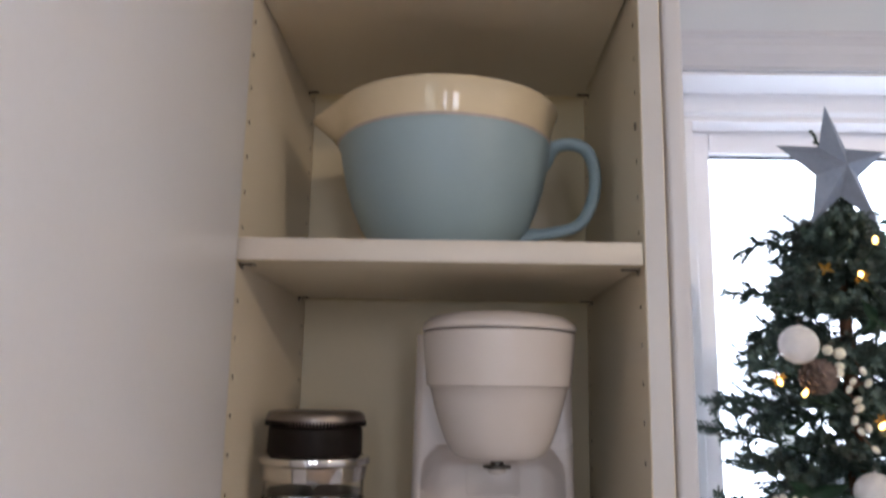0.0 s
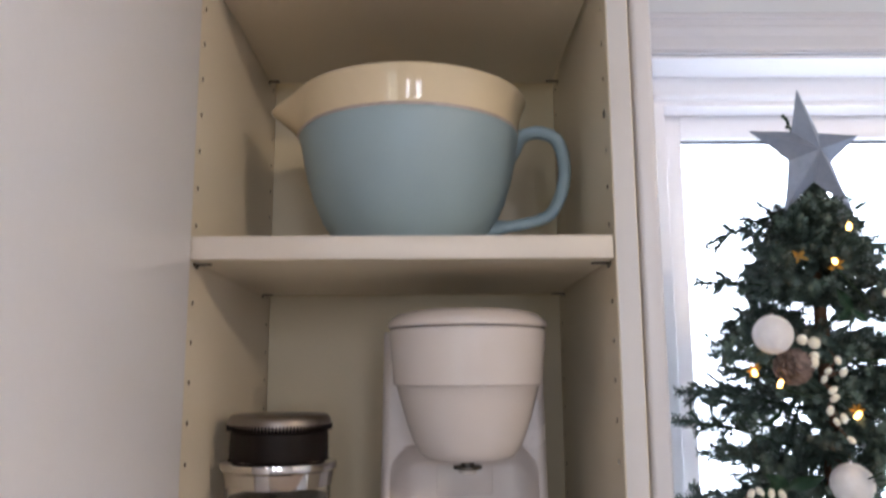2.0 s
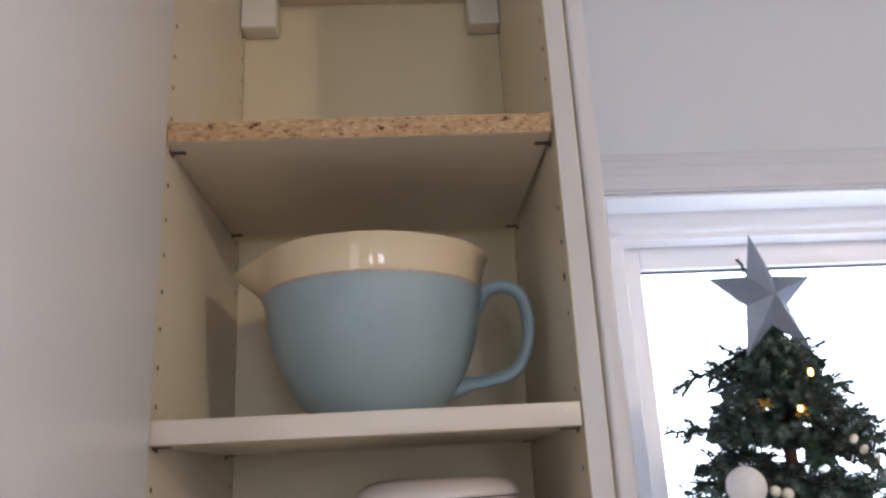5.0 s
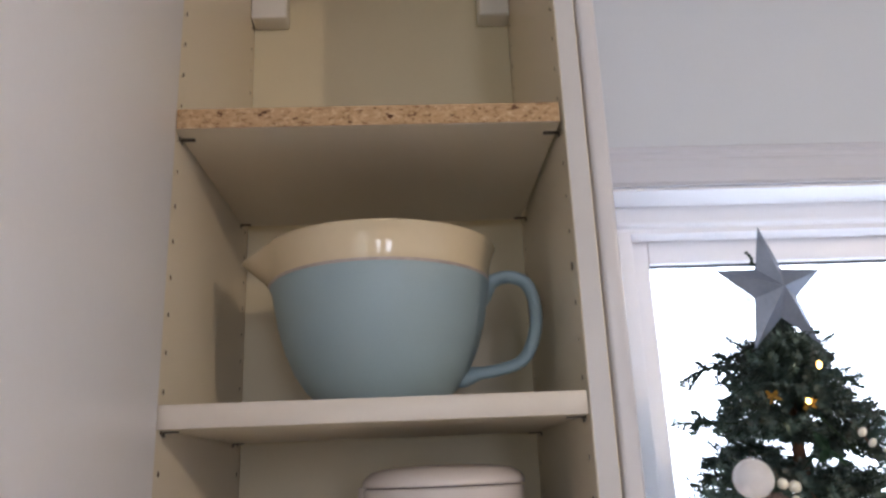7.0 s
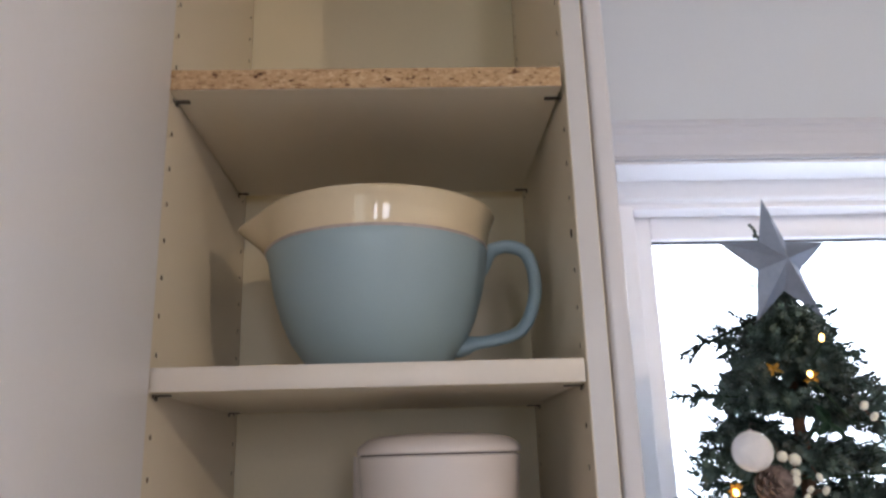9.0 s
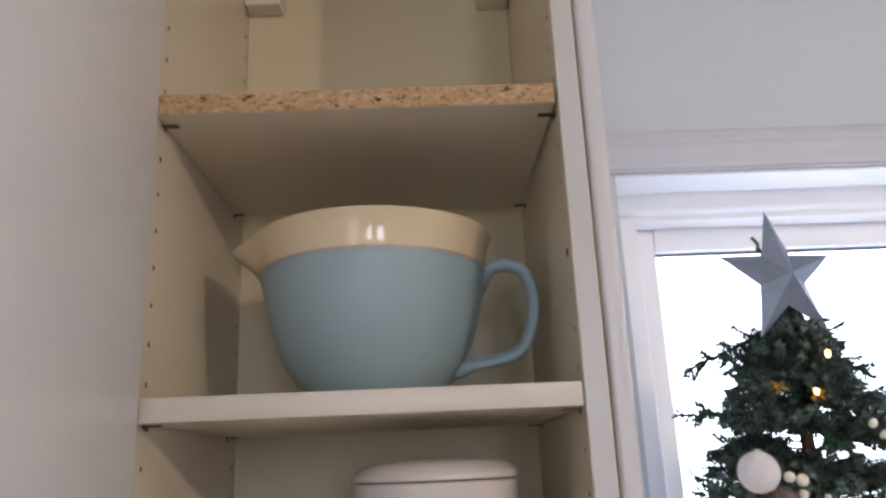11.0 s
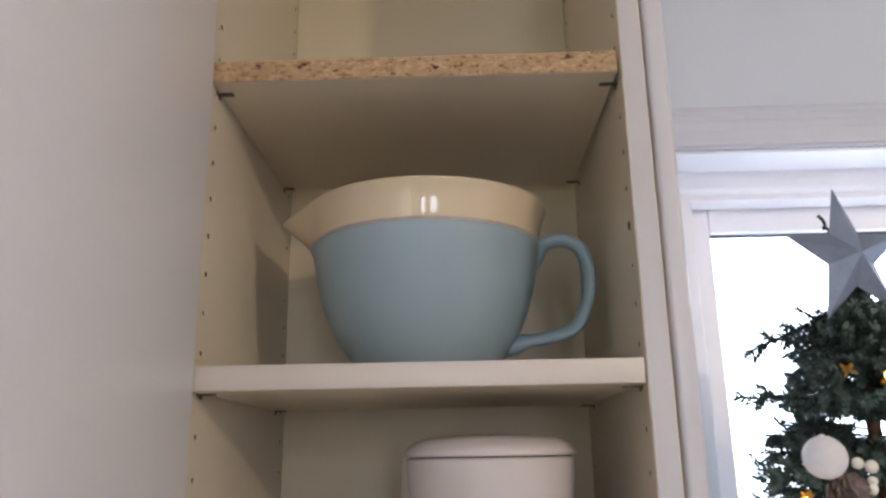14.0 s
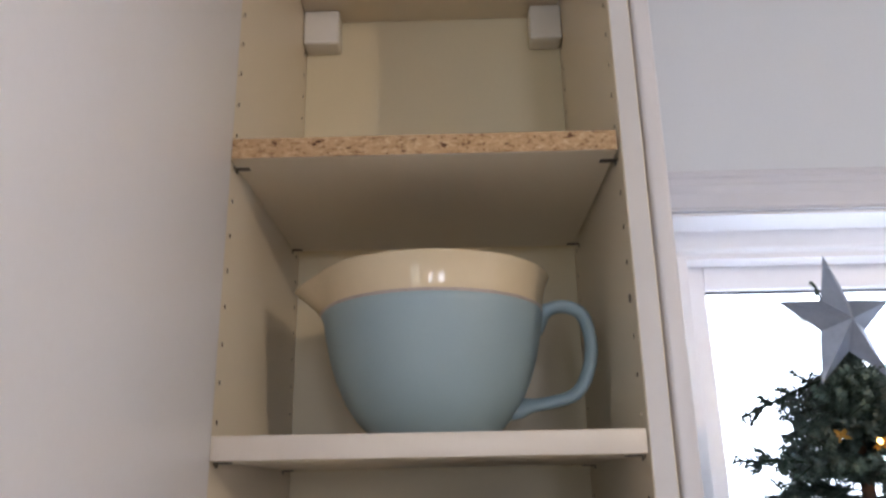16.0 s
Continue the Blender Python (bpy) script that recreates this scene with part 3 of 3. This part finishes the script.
# ---- the french press ----
FX, FY = -0.1125, 0.700
press = thing("french_press", "glass french press with chrome frame and black lid and handle", "coffee press", at=(FX, FY, Z0))
child("beaker", lathe([(0.0, 1.2275), (0.0440, 1.2275), (0.0462, 1.2310), (0.0462, 1.4010), (0.0480, 1.4060), (0.0462, 1.4060), (0.0444, 1.4010), (0.0444, 1.2330), (0.0425, 1.2300), (0.0, 1.2300)], (FX, FY, 0), 72), GLASS, press, "clear glass beaker")
child("top_band", lathe([(0.0466, 1.3920), (0.0474, 1.3920), (0.0482, 1.3990), (0.0492, 1.4045), (0.0512, 1.4062), (0.0516, 1.4090), (0.0510, 1.4120), (0.0450, 1.4138), (0.0446, 1.4120), (0.0466, 1.4040)], (FX, FY, 0), 72), CHROME, press, "polished chrome lid band")
child("collar", lathe([(0.0466, 1.3600), (0.0476, 1.3600), (0.0476, 1.3760), (0.0466, 1.3760)], (FX, FY, 0), 72), CHROME, press, "thin chrome collar")
child("plunger_disc", lathe([(0.0, 1.3810), (0.0430, 1.3810), (0.0436, 1.3816), (0.0430, 1.3822), (0.0, 1.3822)], (FX, FY, 0), 48), STEEL, press)
child("plunger_rod", lathe([(0.0, 1.2420), (0.0022, 1.2420), (0.0022, 1.4130), (0.0, 1.4130)], (FX, FY, 0), 12), CHROME, press)
lid = child("lid", lathe([(0.0, 1.4140), (0.0432, 1.4140), (0.0436, 1.4170), (0.0432, 1.4370), (0.0415, 1.4390), (0.0, 1.4390)], (FX, FY, 0), 72), BLACK, press, "deep black plastic lid")
cap = child("lid_top", lathe([(0.0, 1.4392), (0.0420, 1.4392), (0.0455, 1.4415), (0.0460, 1.4440), (0.0452, 1.4490), (0.0430, 1.4520), (0.0400, 1.4530), (0.0, 1.4536)], (FX, FY, 0), 72), SATIN, press, "flat satin-topped disc with ribbed black rim")
bm = bmesh.new()
for k in range(96):
    a = 2 * math.pi * k / 96
    add_box(bm, (-0.0012, -0.0006, -0.0024), (0.0012, 0.0006, 0.0024))
    bm.verts.ensure_lookup_table()
    bmesh.ops.transform(bm, matrix=Matrix.Translation((FX + 0.0456 * math.cos(a), FY + 0.0456 * math.sin(a), 1.4420)) @ Matrix.Rotation(a, 4, "Z"), verts=bm.verts[-8:])
ribs = child("ribbed_rim", bm, BLACK, press, "fine black ribs")
child("clamp", box((FX - 0.005, FY - 0.0545, 1.3585), (FX + 0.031, FY - 0.0400, 1.3750), 0.003, 2), CHROME, press, "chrome handle clamp")
child("clamp_slot", box((FX + 0.0240, FY - 0.0553, 1.3600), (FX + 0.0270, FY - 0.0540, 1.3735), 0.0006, 1), BLACK, press)
grip = smooth_path([(FX + 0.003, FY - 0.0560, 1.3700), (FX - 0.0010, FY - 0.0650, 1.3710), (FX - 0.0065, FY - 0.0730, 1.3590), (FX - 0.0095, FY - 0.0770, 1.3280), (FX - 0.0105, FY - 0.0780, 1.2850), (FX - 0.0100, FY - 0.0750, 1.2520), (FX - 0.010, FY - 0.0600, 1.2360)], 40)
child("handle", tube(grip, lambda u: 0.0072 + 0.0022 * math.sin(math.pi * u), 12, 1.2), BLACK, press, "curved black plastic handle")
bm = bmesh.new()
ball(bm, (FX + 0.026, FY - 0.0415, 1.2830), 0.0065, 14, 10, (1, 0.5, 1.2))
child("pivot", bm, BLACK, press)
bm = bmesh.new()
for k in range(9):
    w = 0.0050 if k % 2 else 0.0085
    add_box(bm, (FX + 0.004 - w / 2, FY - 0.0472, 1.2600 + 0.0105 * k), (FX + 0.004 + w / 2, FY - 0.0466, 1.2607 + 0.0105 * k))
child("scale_marks", bm, material("scale_print", (0.22, 0.16, 0.12), 0.6), press, "faint brown bars of a measuring scale")
child("foot_ring", lathe([(0.0440, 1.2202), (0.0490, 1.2202), (0.0490, 1.2270), (0.0440, 1.2270)], (FX, FY, 0), 48), CHROME, press)

# ---- the christmas tree ----
TX, TY, TZ = 0.425, 0.790, 0.9205
tree = thing("christmas_tree", "small artificial christmas tree with dark green needles on the counter", "tree", at=(TX, TY, TZ))
child("pot", lathe([(0.0, 0.0), (0.075, 0.0), (0.080, 0.004), (0.095, 0.115), (0.097, 0.12), (0.090, 0.12), (0.088, 0.105), (0.0, 0.10)], (TX, TY, TZ), 40), TIN, tree)
trunk = [Vector((TX + 0.006 * math.sin(3 * u), TY + 0.004 * math.cos(4 * u), TZ + 0.10 + 0.69 * u)) for u in [k / 30 for k in range(31)]]
child("trunk", tube(trunk, lambda u: 0.0155 - 0.0115 * u, 12), BARK, tree)
rng = random.Random(7)


# ornaments sit on the outside of the crown: no needles grow across them
CLEAR = [((0.3435, 0.7050, 1.5240), 0.021), ((0.4050, 0.7050, 1.3880), 0.022), ((0.450, 0.690, 1.275), 0.021), ((0.372, 0.70, 1.508), 0.013), ((0.391, 0.695, 1.487), 0.013), ((0.390, 0.695, 1.462), 0.010), ((0.392, 0.695, 1.444), 0.012),
         ((0.361, 0.712, 1.492), 0.015), ((0.412, 0.708, 1.356), 0.015), ((0.376, 0.69, 1.332), 0.016), ((0.308, 0.70, 1.374), 0.010), ((0.330, 0.70, 1.380), 0.010), ((0.345, 0.703, 1.477), 0.006), ((0.322, 0.703, 1.487), 0.009), ((0.404, 0.700, 1.590), 0.009), ((0.376, 0.704, 1.594), 0.009), ((0.422, 0.703, 1.624), 0.006), ((0.350, 0.712, 1.384), 0.015)]
OUTWARD = Vector((-0.42, -0.91, 0.0)).normalized()


# thin places in the crown, where the window shows through
GAPS = [((0.329, 0.77, 1.424), 0.012), ((0.350, 0.77, 1.428), 0.014), ((0.367, 0.77, 1.438), 0.011), ((0.340, 0.77, 1.278), 0.012), ((0.377, 0.77, 1.283), 0.011), ((0.304, 0.77, 1.280), 0.012), ((0.320, 0.77, 1.338), 0.010), ((0.300, 0.77, 1.381), 0.010), ((0.358, 0.77, 1.457), 0.006)]


def free(p):
    if p.z > 1.692 and p.y < 0.765:
        return False
    for c, r in CLEAR:
        d = p - Vector(c)
        along = d.dot(OUTWARD)
        if along > -0.004 and (d - OUTWARD * along).length < r:
            return False
    for c, r in GAPS:
        d = p - Vector(c)
        if (d - OUTWARD * d.dot(OUTWARD)).length < r * (0.8 + 0.5 * noise.noise(p * 60)):
            return False
    return True


def needles(bm, a, b, count, length, spread, width=0.0011):
    """Short flat needles all round the twig from a to b, leaning towards its tip."""
    d = b - a
    axis = d.normalized()
    u = axis.orthogonal().normalized()
    v = axis.cross(u)
    start = rng.uniform(0, 2 * math.pi)
    for k in range(count):
        f = (k + rng.uniform(0.2, 0.8)) / count
        t = start + k * 2.399 + rng.uniform(-0.3, 0.3)
        out = u * math.cos(t) + v * math.sin(t)
        tip = axis * rng.uniform(0.55, 0.80) + out * spread * rng.uniform(0.85, 1.1)
        ln = length * rng.uniform(0.85, 1.10) * (1.0 - 0.15 * f)
        p = a + d * f
        q = p + tip.normalized() * ln
        if not free(q):
            continue
        w = tip.cross(out).normalized() * width
        bm.faces.new([bm.verts.new(c) for c in (p - w * 0.6, q - w, q + w, p + w * 0.6)])


def branch(root, tip, droop, bushy=1.0):
    """A bending wire with side twigs, thick with needles."""
    bm, wire = bmesh.new(), bmesh.new()
    mid = (root + tip) / 2 + Vector((0, 0, droop))
    line = smooth_path([root, mid, tip], 12)
    tube([p for p in line if free(p)] if sum(free(p) for p in line) > 3 else line[:4], lambda u: 0.0014 - 0.0007 * u, 5, bm=wire)
    reach = (tip - root).length
    for k in range(len(line) - 1):
        needles(bm, line[k], line[k + 1], int(reach * (140 if k > 2 else 60)), 0.0082, 0.95)
    d = (tip - root).normalized()
    side = d.cross(Vector((0, 0, 1))).normalized()
    for k in range(2, 11):
        for sgn in (-1, 1):
            if rng.random() < 0.20 / bushy:
                continue
            ln = (0.020 + reach * rng.uniform(0.16, 0.36)) * (1.15 - 0.07 * k)
            a = line[k]
            b = a + (d * rng.uniform(0.3, 1.0) + side * sgn * rng.uniform(0.35, 0.9) + Vector((0, 0, rng.uniform(-0.65, 0.60)))).normalized() * ln
            if free(b):
                tube([a, (a + b) / 2, b], 0.0007, 4, bm=wire)
            needles(bm, a, b, int(1650 * ln), 0.0074, 0.9)
    br = child("branch", wire, WIRE, tree)
    nd = part("needles", bm, NEEDLE, br, "", False)
    nd.matrix_parent_inverse = Matrix()
    return br


def reach_at(z):
    """How far the branches go at a height."""
    return max(0.022, min(0.150, 0.030 + (1.676 - z) * 0.90)) if z > 1.52 else 0.149 + (1.52 - z) * 0.03


def left_edge(z):
    """How far the crown's mass goes towards the cabinet at a height."""
    for (za, xa), (zb, xb) in zip(EDGE_LINE, EDGE_LINE[1:]):
        if za >= z >= zb:
            return xa + (xb - xa) * (za - z) / (za - zb)
    return EDGE_LINE[-1][1]


EDGE_LINE = [(1.70, 0.370), (1.60, 0.358), (1.54, 0.336), (1.50, 0.314), (1.46, 0.284), (1.42, 0.272), (1.10, 0.268)]


def sprig(root, tip, sag, twigs):
    """A long single shoot, evenly bristled, with a few short shoots along it."""
    bm, wire = bmesh.new(), bmesh.new()
    root, tip = Vector(root), Vector(tip)
    line = smooth_path([root, (root + tip) / 2 + Vector((0, 0, sag)), tip], 14)
    tube(line, lambda u: 0.0016 - 0.0008 * u, 5, bm=wire)
    d = (tip - root).normalized()
    for p, q in zip(line, line[1:]):
        needles(bm, p, q, int((q - p).length * 2500), 0.0092, 1.2, 0.0014)
    for k in range(twigs):
        a = line[3 + int(10 * k / twigs)]
        sgn = 1 if k % 2 else -1
        b = a + (d * 0.8 + Vector((0.1, rng.uniform(-0.5, 0.3), sgn * rng.uniform(0.35, 0.8)))).normalized() * rng.uniform(0.016, 0.027) * (1 - 0.035 * k)
        tube([a, (a + b) / 2, b], 0.0008, 4, bm=wire)
        needles(bm, a, b, int((b - a).length * 2200), 0.0080, 1.1, 0.0013)
    br = child("branch", wire, WIRE, tree)
    nd = part("needles", bm, NEEDLE, br, "", False)
    nd.matrix_parent_inverse = Matrix()


golden, k, z = 2.399, 0, 1.668
while z > 1.12:
    a = golden * k
    r = reach_at(z) * rng.uniform(0.55, 1.04)
    rise = rng.uniform(-0.030, 0.022) * (r / 0.13) - (0.014 if z > 1.60 else -0.018 if z < 1.47 else 0.0)
    if math.cos(a) < 0:
        r = min(r, (TX - left_edge(z)) / -math.cos(a) + 0.002)
    tip = Vector((TX + r * math.cos(a), TY + 0.84 * r * math.sin(a), z + rise))
    branch(Vector((TX, TY, z - 0.006 + rng.uniform(-0.008, 0.008))), tip, rng.uniform(-0.004, 0.014))
    k += 1
    z -= 0.0040 if z > 1.50 else 0.0048 if z > 1.24 else 0.014
# the leader: steep short sprigs that close over the foot of the star
for tip in ((0.400, 0.730, 1.658), (0.391, 0.733, 1.648), (0.410, 0.730, 1.652), (0.420, 0.732, 1.646), (0.383, 0.738, 1.640), (0.431, 0.736, 1.640), (0.420, 0.785, 1.668), (0.436, 0.775, 1.655), (0.404, 0.735, 1.645), (0.443, 0.745, 1.638), (0.425, 0.757, 1.688), (0.417, 0.762, 1.678)):
    branch(Vector((TX + (tip[0] - TX) * 0.5, TY - 0.035, tip[2] - 0.040)), Vector(tip), 0.002, 0.6)
# the long lone sprigs that stand out against the window
sprig((0.415, 0.775, 1.662), (0.311, 0.775, 1.619), 0.001, 7)
sprig((0.410, 0.760, 1.566), (0.291, 0.750, 1.576), 0.004, 7)
sprig((0.430, 0.785, 1.662), (0.483, 0.785, 1.645), 0.004, 5)
sprig((0.430, 0.785, 1.642), (0.508, 0.785, 1.609), 0.006, 8)
sprig((0.430, 0.785, 1.590), (0.535, 0.790, 1.577), 0.008, 8)
sprig((0.390, 0.765, 1.412), (0.264, 0.760, 1.442), 0.004, 8)
sprig((0.390, 0.765, 1.352), (0.262, 0.760, 1.366), 0.006, 8)
sprig((0.390, 0.765, 1.300), (0.266, 0.760, 1.292), 0.010, 8)
sprig((0.400, 0.800, 1.450), (0.288, 0.830, 1.468), 0.004, 7)


def bauble(x, y, z, r):
    b = thing("bauble", "frosted white christmas bauble hanging in the tree", "ornament", "white baubles", at=(x, y, z))
    bm = bmesh.new()
    ball(bm, (x, y, z), r, 40, 24)
    child("globe", bm, BALL, b)
    child("cap", lathe([(0.0, 0.002), (0.0020, 0.002), (0.0024, 0.0), (0.0024, -0.002), (0.0, -0.002)], (x + 0.003, y + 0.006, z + r - 0.0005), 12), CHROME, b)
    child("hook", tube(smooth_path([(x + 0.003, y + 0.006, z + r), (x + 0.006, y + 0.012, z + r + 0.007), (x + 0.014, y + 0.020, z + r + 0.006), (x + 0.018, y + 0.028, z + r + 0.002)], 14), 0.0005, 5), STEEL, b)
    return b


bauble(0.3425, 0.7050, 1.5222, 0.0181)
bauble(0.4045, 0.7050, 1.3870, 0.0189)
bauble(0.450, 0.690, 1.275, 0.0195)


def spray(points, r, label, long=1.0):
    """White berries or buds on a thin brown stem."""
    top = Vector(points[0])
    s = thing("berry_spray", label, "ornament", "berry sprays", at=tuple(top))
    pts = [Vector(p) for p in points]
    child("stem", tube(smooth_path([pts[0] + Vector((0.01, 0.035, 0.012))] + [p + Vector((0.001, 0.006, 0)) for p in pts], 8 * len(pts)), 0.0008, 5), STEM, s)
    for i, p in enumerate(pts):
        bm = bmesh.new()
        ball(bm, p, r * rng.uniform(0.85, 1.12), 14, 9, (1, 1, long), Euler((rng.uniform(-0.6, 0.6), rng.uniform(-0.9, 0.9), 0)).to_matrix())
        child("berry", bm, BERRY, s)
    return s


spray([(0.367, 0.700, 1.517), (0.378, 0.700, 1.514), (0.377, 0.700, 1.502), (0.375, 0.700, 1.496)], 0.0051, "cluster of round cream-white berries on a stem")
spray([(0.396, 0.695, 1.498), (0.386, 0.695, 1.488), (0.400, 0.695, 1.487), (0.382, 0.695, 1.481), (0.389, 0.695, 1.471), (0.390, 0.695, 1.464), (0.385, 0.695, 1.453), (0.397, 0.695, 1.446), (0.390, 0.695, 1.443), (0.402, 0.695, 1.427)], 0.0029, "drooping spray of small white buds", 1.5)
spray([(0.338, 0.700, 1.379), (0.328, 0.700, 1.380), (0.318, 0.700, 1.382), (0.310, 0.700, 1.380), (0.304, 0.700, 1.372), (0.303, 0.700, 1.365)], 0.0030, "short spray of pale white buds", 1.5)
spray([(0.373, 0.690, 1.347), (0.381, 0.690, 1.338), (0.370, 0.690, 1.330), (0.380, 0.690, 1.331), (0.374, 0.690, 1.315)], 0.0052, "cluster of large cream-white berries", 1.1)
spray([(0.450, 0.700, 1.560), (0.458, 0.700, 1.550), (0.470, 0.702, 1.540), (0.478, 0.702, 1.530), (0.484, 0.704, 1.520), (0.490, 0.705, 1.508)], 0.0036, "drooping spray of small white buds", 1.4)


def pine_cone(x, y, z, turn):
    c = thing("pine_cone", "brown open pine cone tucked among the branches", "pine cone", "pine cones", at=(x, y, z))
    bm = bmesh.new()
    ball(bm, (0, 0, 0), 0.008, 10, 8, (1, 1, 1.7))
    for k in range(64):
        u = k / 63
        a = 2.399 * k
        r = 0.0145 * math.sin(math.pi * (0.12 + 0.80 * u)) + 0.001
        h = -0.016 + 0.034 * u
        m = Matrix.Rotation(a, 4, "Z") @ Matrix.Translation((r, 0, h)) @ Matrix.Rotation(radians(-35), 4, "Y")
        vs = [bm.verts.new(m @ Vector(p)) for p in ((-0.006, -0.0025, 0), (0.002, -0.0042, 0.0006), (0.0045, 0, 0.0018), (0.002, 0.0042, 0.0006), (-0.006, 0.0025, 0), (0.001, 0, -0.0016))]
        for f in ((0, 1, 5), (1, 2, 5), (2, 3, 5), (3, 4, 5), (4, 0, 5)):
            bm.faces.new([vs[i] for i in f])
        bm.faces.new((vs[0], vs[4], vs[3], vs[2], vs[1]))
    bmesh.ops.transform(bm, matrix=Matrix.Translation((x, y, z)) @ turn.to_matrix().to_4x4(), verts=bm.verts[:])
    child("body", bm, CONE, c, "", False)


pine_cone(0.361, 0.712, 1.492, Euler((1.3, 0.5, 0)))
pine_cone(0.412, 0.708, 1.356, Euler((1.1, -0.5, 0.4)))


def leaf_pick(x, y, z, mat, angles, size, label):
    """A few pointed leaves from one stem, folded along their middle rib."""
    g = thing("leaf_pick", label, "ornament", "leaf picks", at=(x, y, z))
    for deg in angles:
        a = radians(deg + rng.uniform(-20, 20))
        ln = size * rng.uniform(0.8, 1.1)
        d = Vector((math.cos(a), rng.uniform(-0.5, 0.1), math.sin(a))).normalized()
        s = d.cross(Vector((rng.uniform(-0.4, 0.4), 1, rng.uniform(-0.4, 0.4)))).normalized()
        n = d.cross(s)
        bm = bmesh.new()
        rows = []
        for i in range(9):
            u = i / 8
            w = ln * 0.21 * math.sin(math.pi * (0.05 + 0.95 * u) ** 0.8) * (1 if i < 8 else 0.02)
            c = Vector((x, y, z)) + d * ln * u + n * ln * (0.22 * u * u - 0.05 * math.sin(7 * u))
            rows.append([bm.verts.new(c - s * w + n * w * 0.45), bm.verts.new(c), bm.verts.new(c + s * w + n * w * 0.45)])
        for p, q in zip(rows, rows[1:]):
            for j in (0, 1):
                bm.faces.new((p[j], p[j + 1], q[j + 1], q[j]))
        bmesh.ops.solidify(bm, geom=bm.faces[:], thickness=0.0005)
        child("leaf", bm, mat, g)


leaf_pick(0.349, 0.711, 1.384, LEAF, (165, 12, 200), 0.036, "pair of long dark green leaves")
leaf_pick(0.336, 0.712, 1.440, LEAF, (150, 60), 0.022, "small dark green leaves")
leaf_pick(0.410, 0.690, 1.545, LEAF, (120, 200, 300), 0.024, "fan of dark green leaves")
for x, y, z in ((0.322, 0.708, 1.489), (0.374, 0.708, 1.596), (0.412, 0.702, 1.318), (0.416, 0.708, 1.452), (0.408, 0.708, 1.588)):
    leaf_pick(x, y, z, GOLD, (20, 62, 128, 190, 250, 318), 0.0088, "small crinkled gold leaves lit by a fairy light")

lights = thing("fairy_lights", "string of small warm white fairy lights wound through the tree", "string lights", at=(0.41, 0.705, 1.30))
BULBS = [(0.410, 0.702, 1.299), (0.345, 0.703, 1.477), (0.322, 0.703, 1.487), (0.414, 0.703, 1.448), (0.404, 0.700, 1.590), (0.422, 0.703, 1.624), (0.480, 0.705, 1.505), (0.330, 0.712, 1.335), (0.470, 0.71, 1.40)]
order = sorted(BULBS, key=lambda p: p[2])
child("cable", tube(smooth_path([(p[0] + 0.004, p[1] + (0.008 if k % 2 == 0 else 0.030), p[2] - 0.004) for k, p in enumerate(q for p in order for q in (p, (p[0] + 0.01, p[1] + 0.01, p[2] + 0.01)))], 160), 0.0008, 5), WIRE, lights)
for x, y, z in BULBS:
    d = Vector((rng.uniform(-0.8, 0.8), -0.5, rng.uniform(0.2, 1))).normalized()
    p = Vector((x, y, z))
    sock = child("socket", tube([p - d * 0.008, p - d * 0.002], 0.0016, 8), WIRE, lights)
    bm = bmesh.new()
    ball(bm, p, 0.0024, 12, 8, (1, 1, 1.9), d.to_track_quat("Z", "Y").to_matrix())
    child("bulb", bm, BULB, lights, "lit warm bulb")

# ---- the star ----
SX, SY, SZ = 0.4111, 0.7457, 1.7084
star = thing("tin_star", "grey galvanised tin star on the tip of the tree", "ornament", at=(SX, SY, SZ))
R, H = 0.0700, 0.0150
bm = bmesh.new()
front, backp = bm.verts.new((0, -H, 0)), bm.verts.new((0, H * 0.4, 0))
pts = []
for k in range(10):
    a = math.pi / 2 + 2 * math.pi * k / 10
    r = R * (1.0 if k % 2 == 0 else 0.40)
    pts.append(bm.verts.new((1.11 * r * math.cos(a), 0, r * math.sin(a) * (1.0 if math.sin(a) > -0.5 else 1.07))))
for k in range(10):
    bm.faces.new((front, pts[k], pts[(k + 1) % 10]))
    bm.faces.new((backp, pts[(k + 1) % 10], pts[k]))
turn = Matrix.Translation((SX, SY, SZ)) @ Euler((radians(-3.0), radians(-4.3), radians(20.3))).to_matrix().to_4x4()
bmesh.ops.transform(bm, matrix=turn, verts=bm.verts[:])
child("star_body", bm, TIN, star, "", False)
knot = smooth_path([(SX + 0.010, SY + 0.018, SZ - 0.05), (SX + 0.002, SY + 0.018, SZ), (SX - 0.009, SY + 0.014, SZ + 0.020), (SX - 0.0125, SY + 0.008, SZ + 0.029), (SX - 0.0155, SY + 0.010, SZ + 0.031), (SX - 0.0125, SY + 0.013, SZ + 0.0345), (SX - 0.0150, SY + 0.010, SZ + 0.039), (SX - 0.0195, SY + 0.010, SZ + 0.0445)], 48)
child("holder", tube(knot, lambda u: 0.0012 + 0.0008 * math.sin(37 * u) ** 2 * (u > 0.45), 7), WIRE, star, "bent green wire holder")
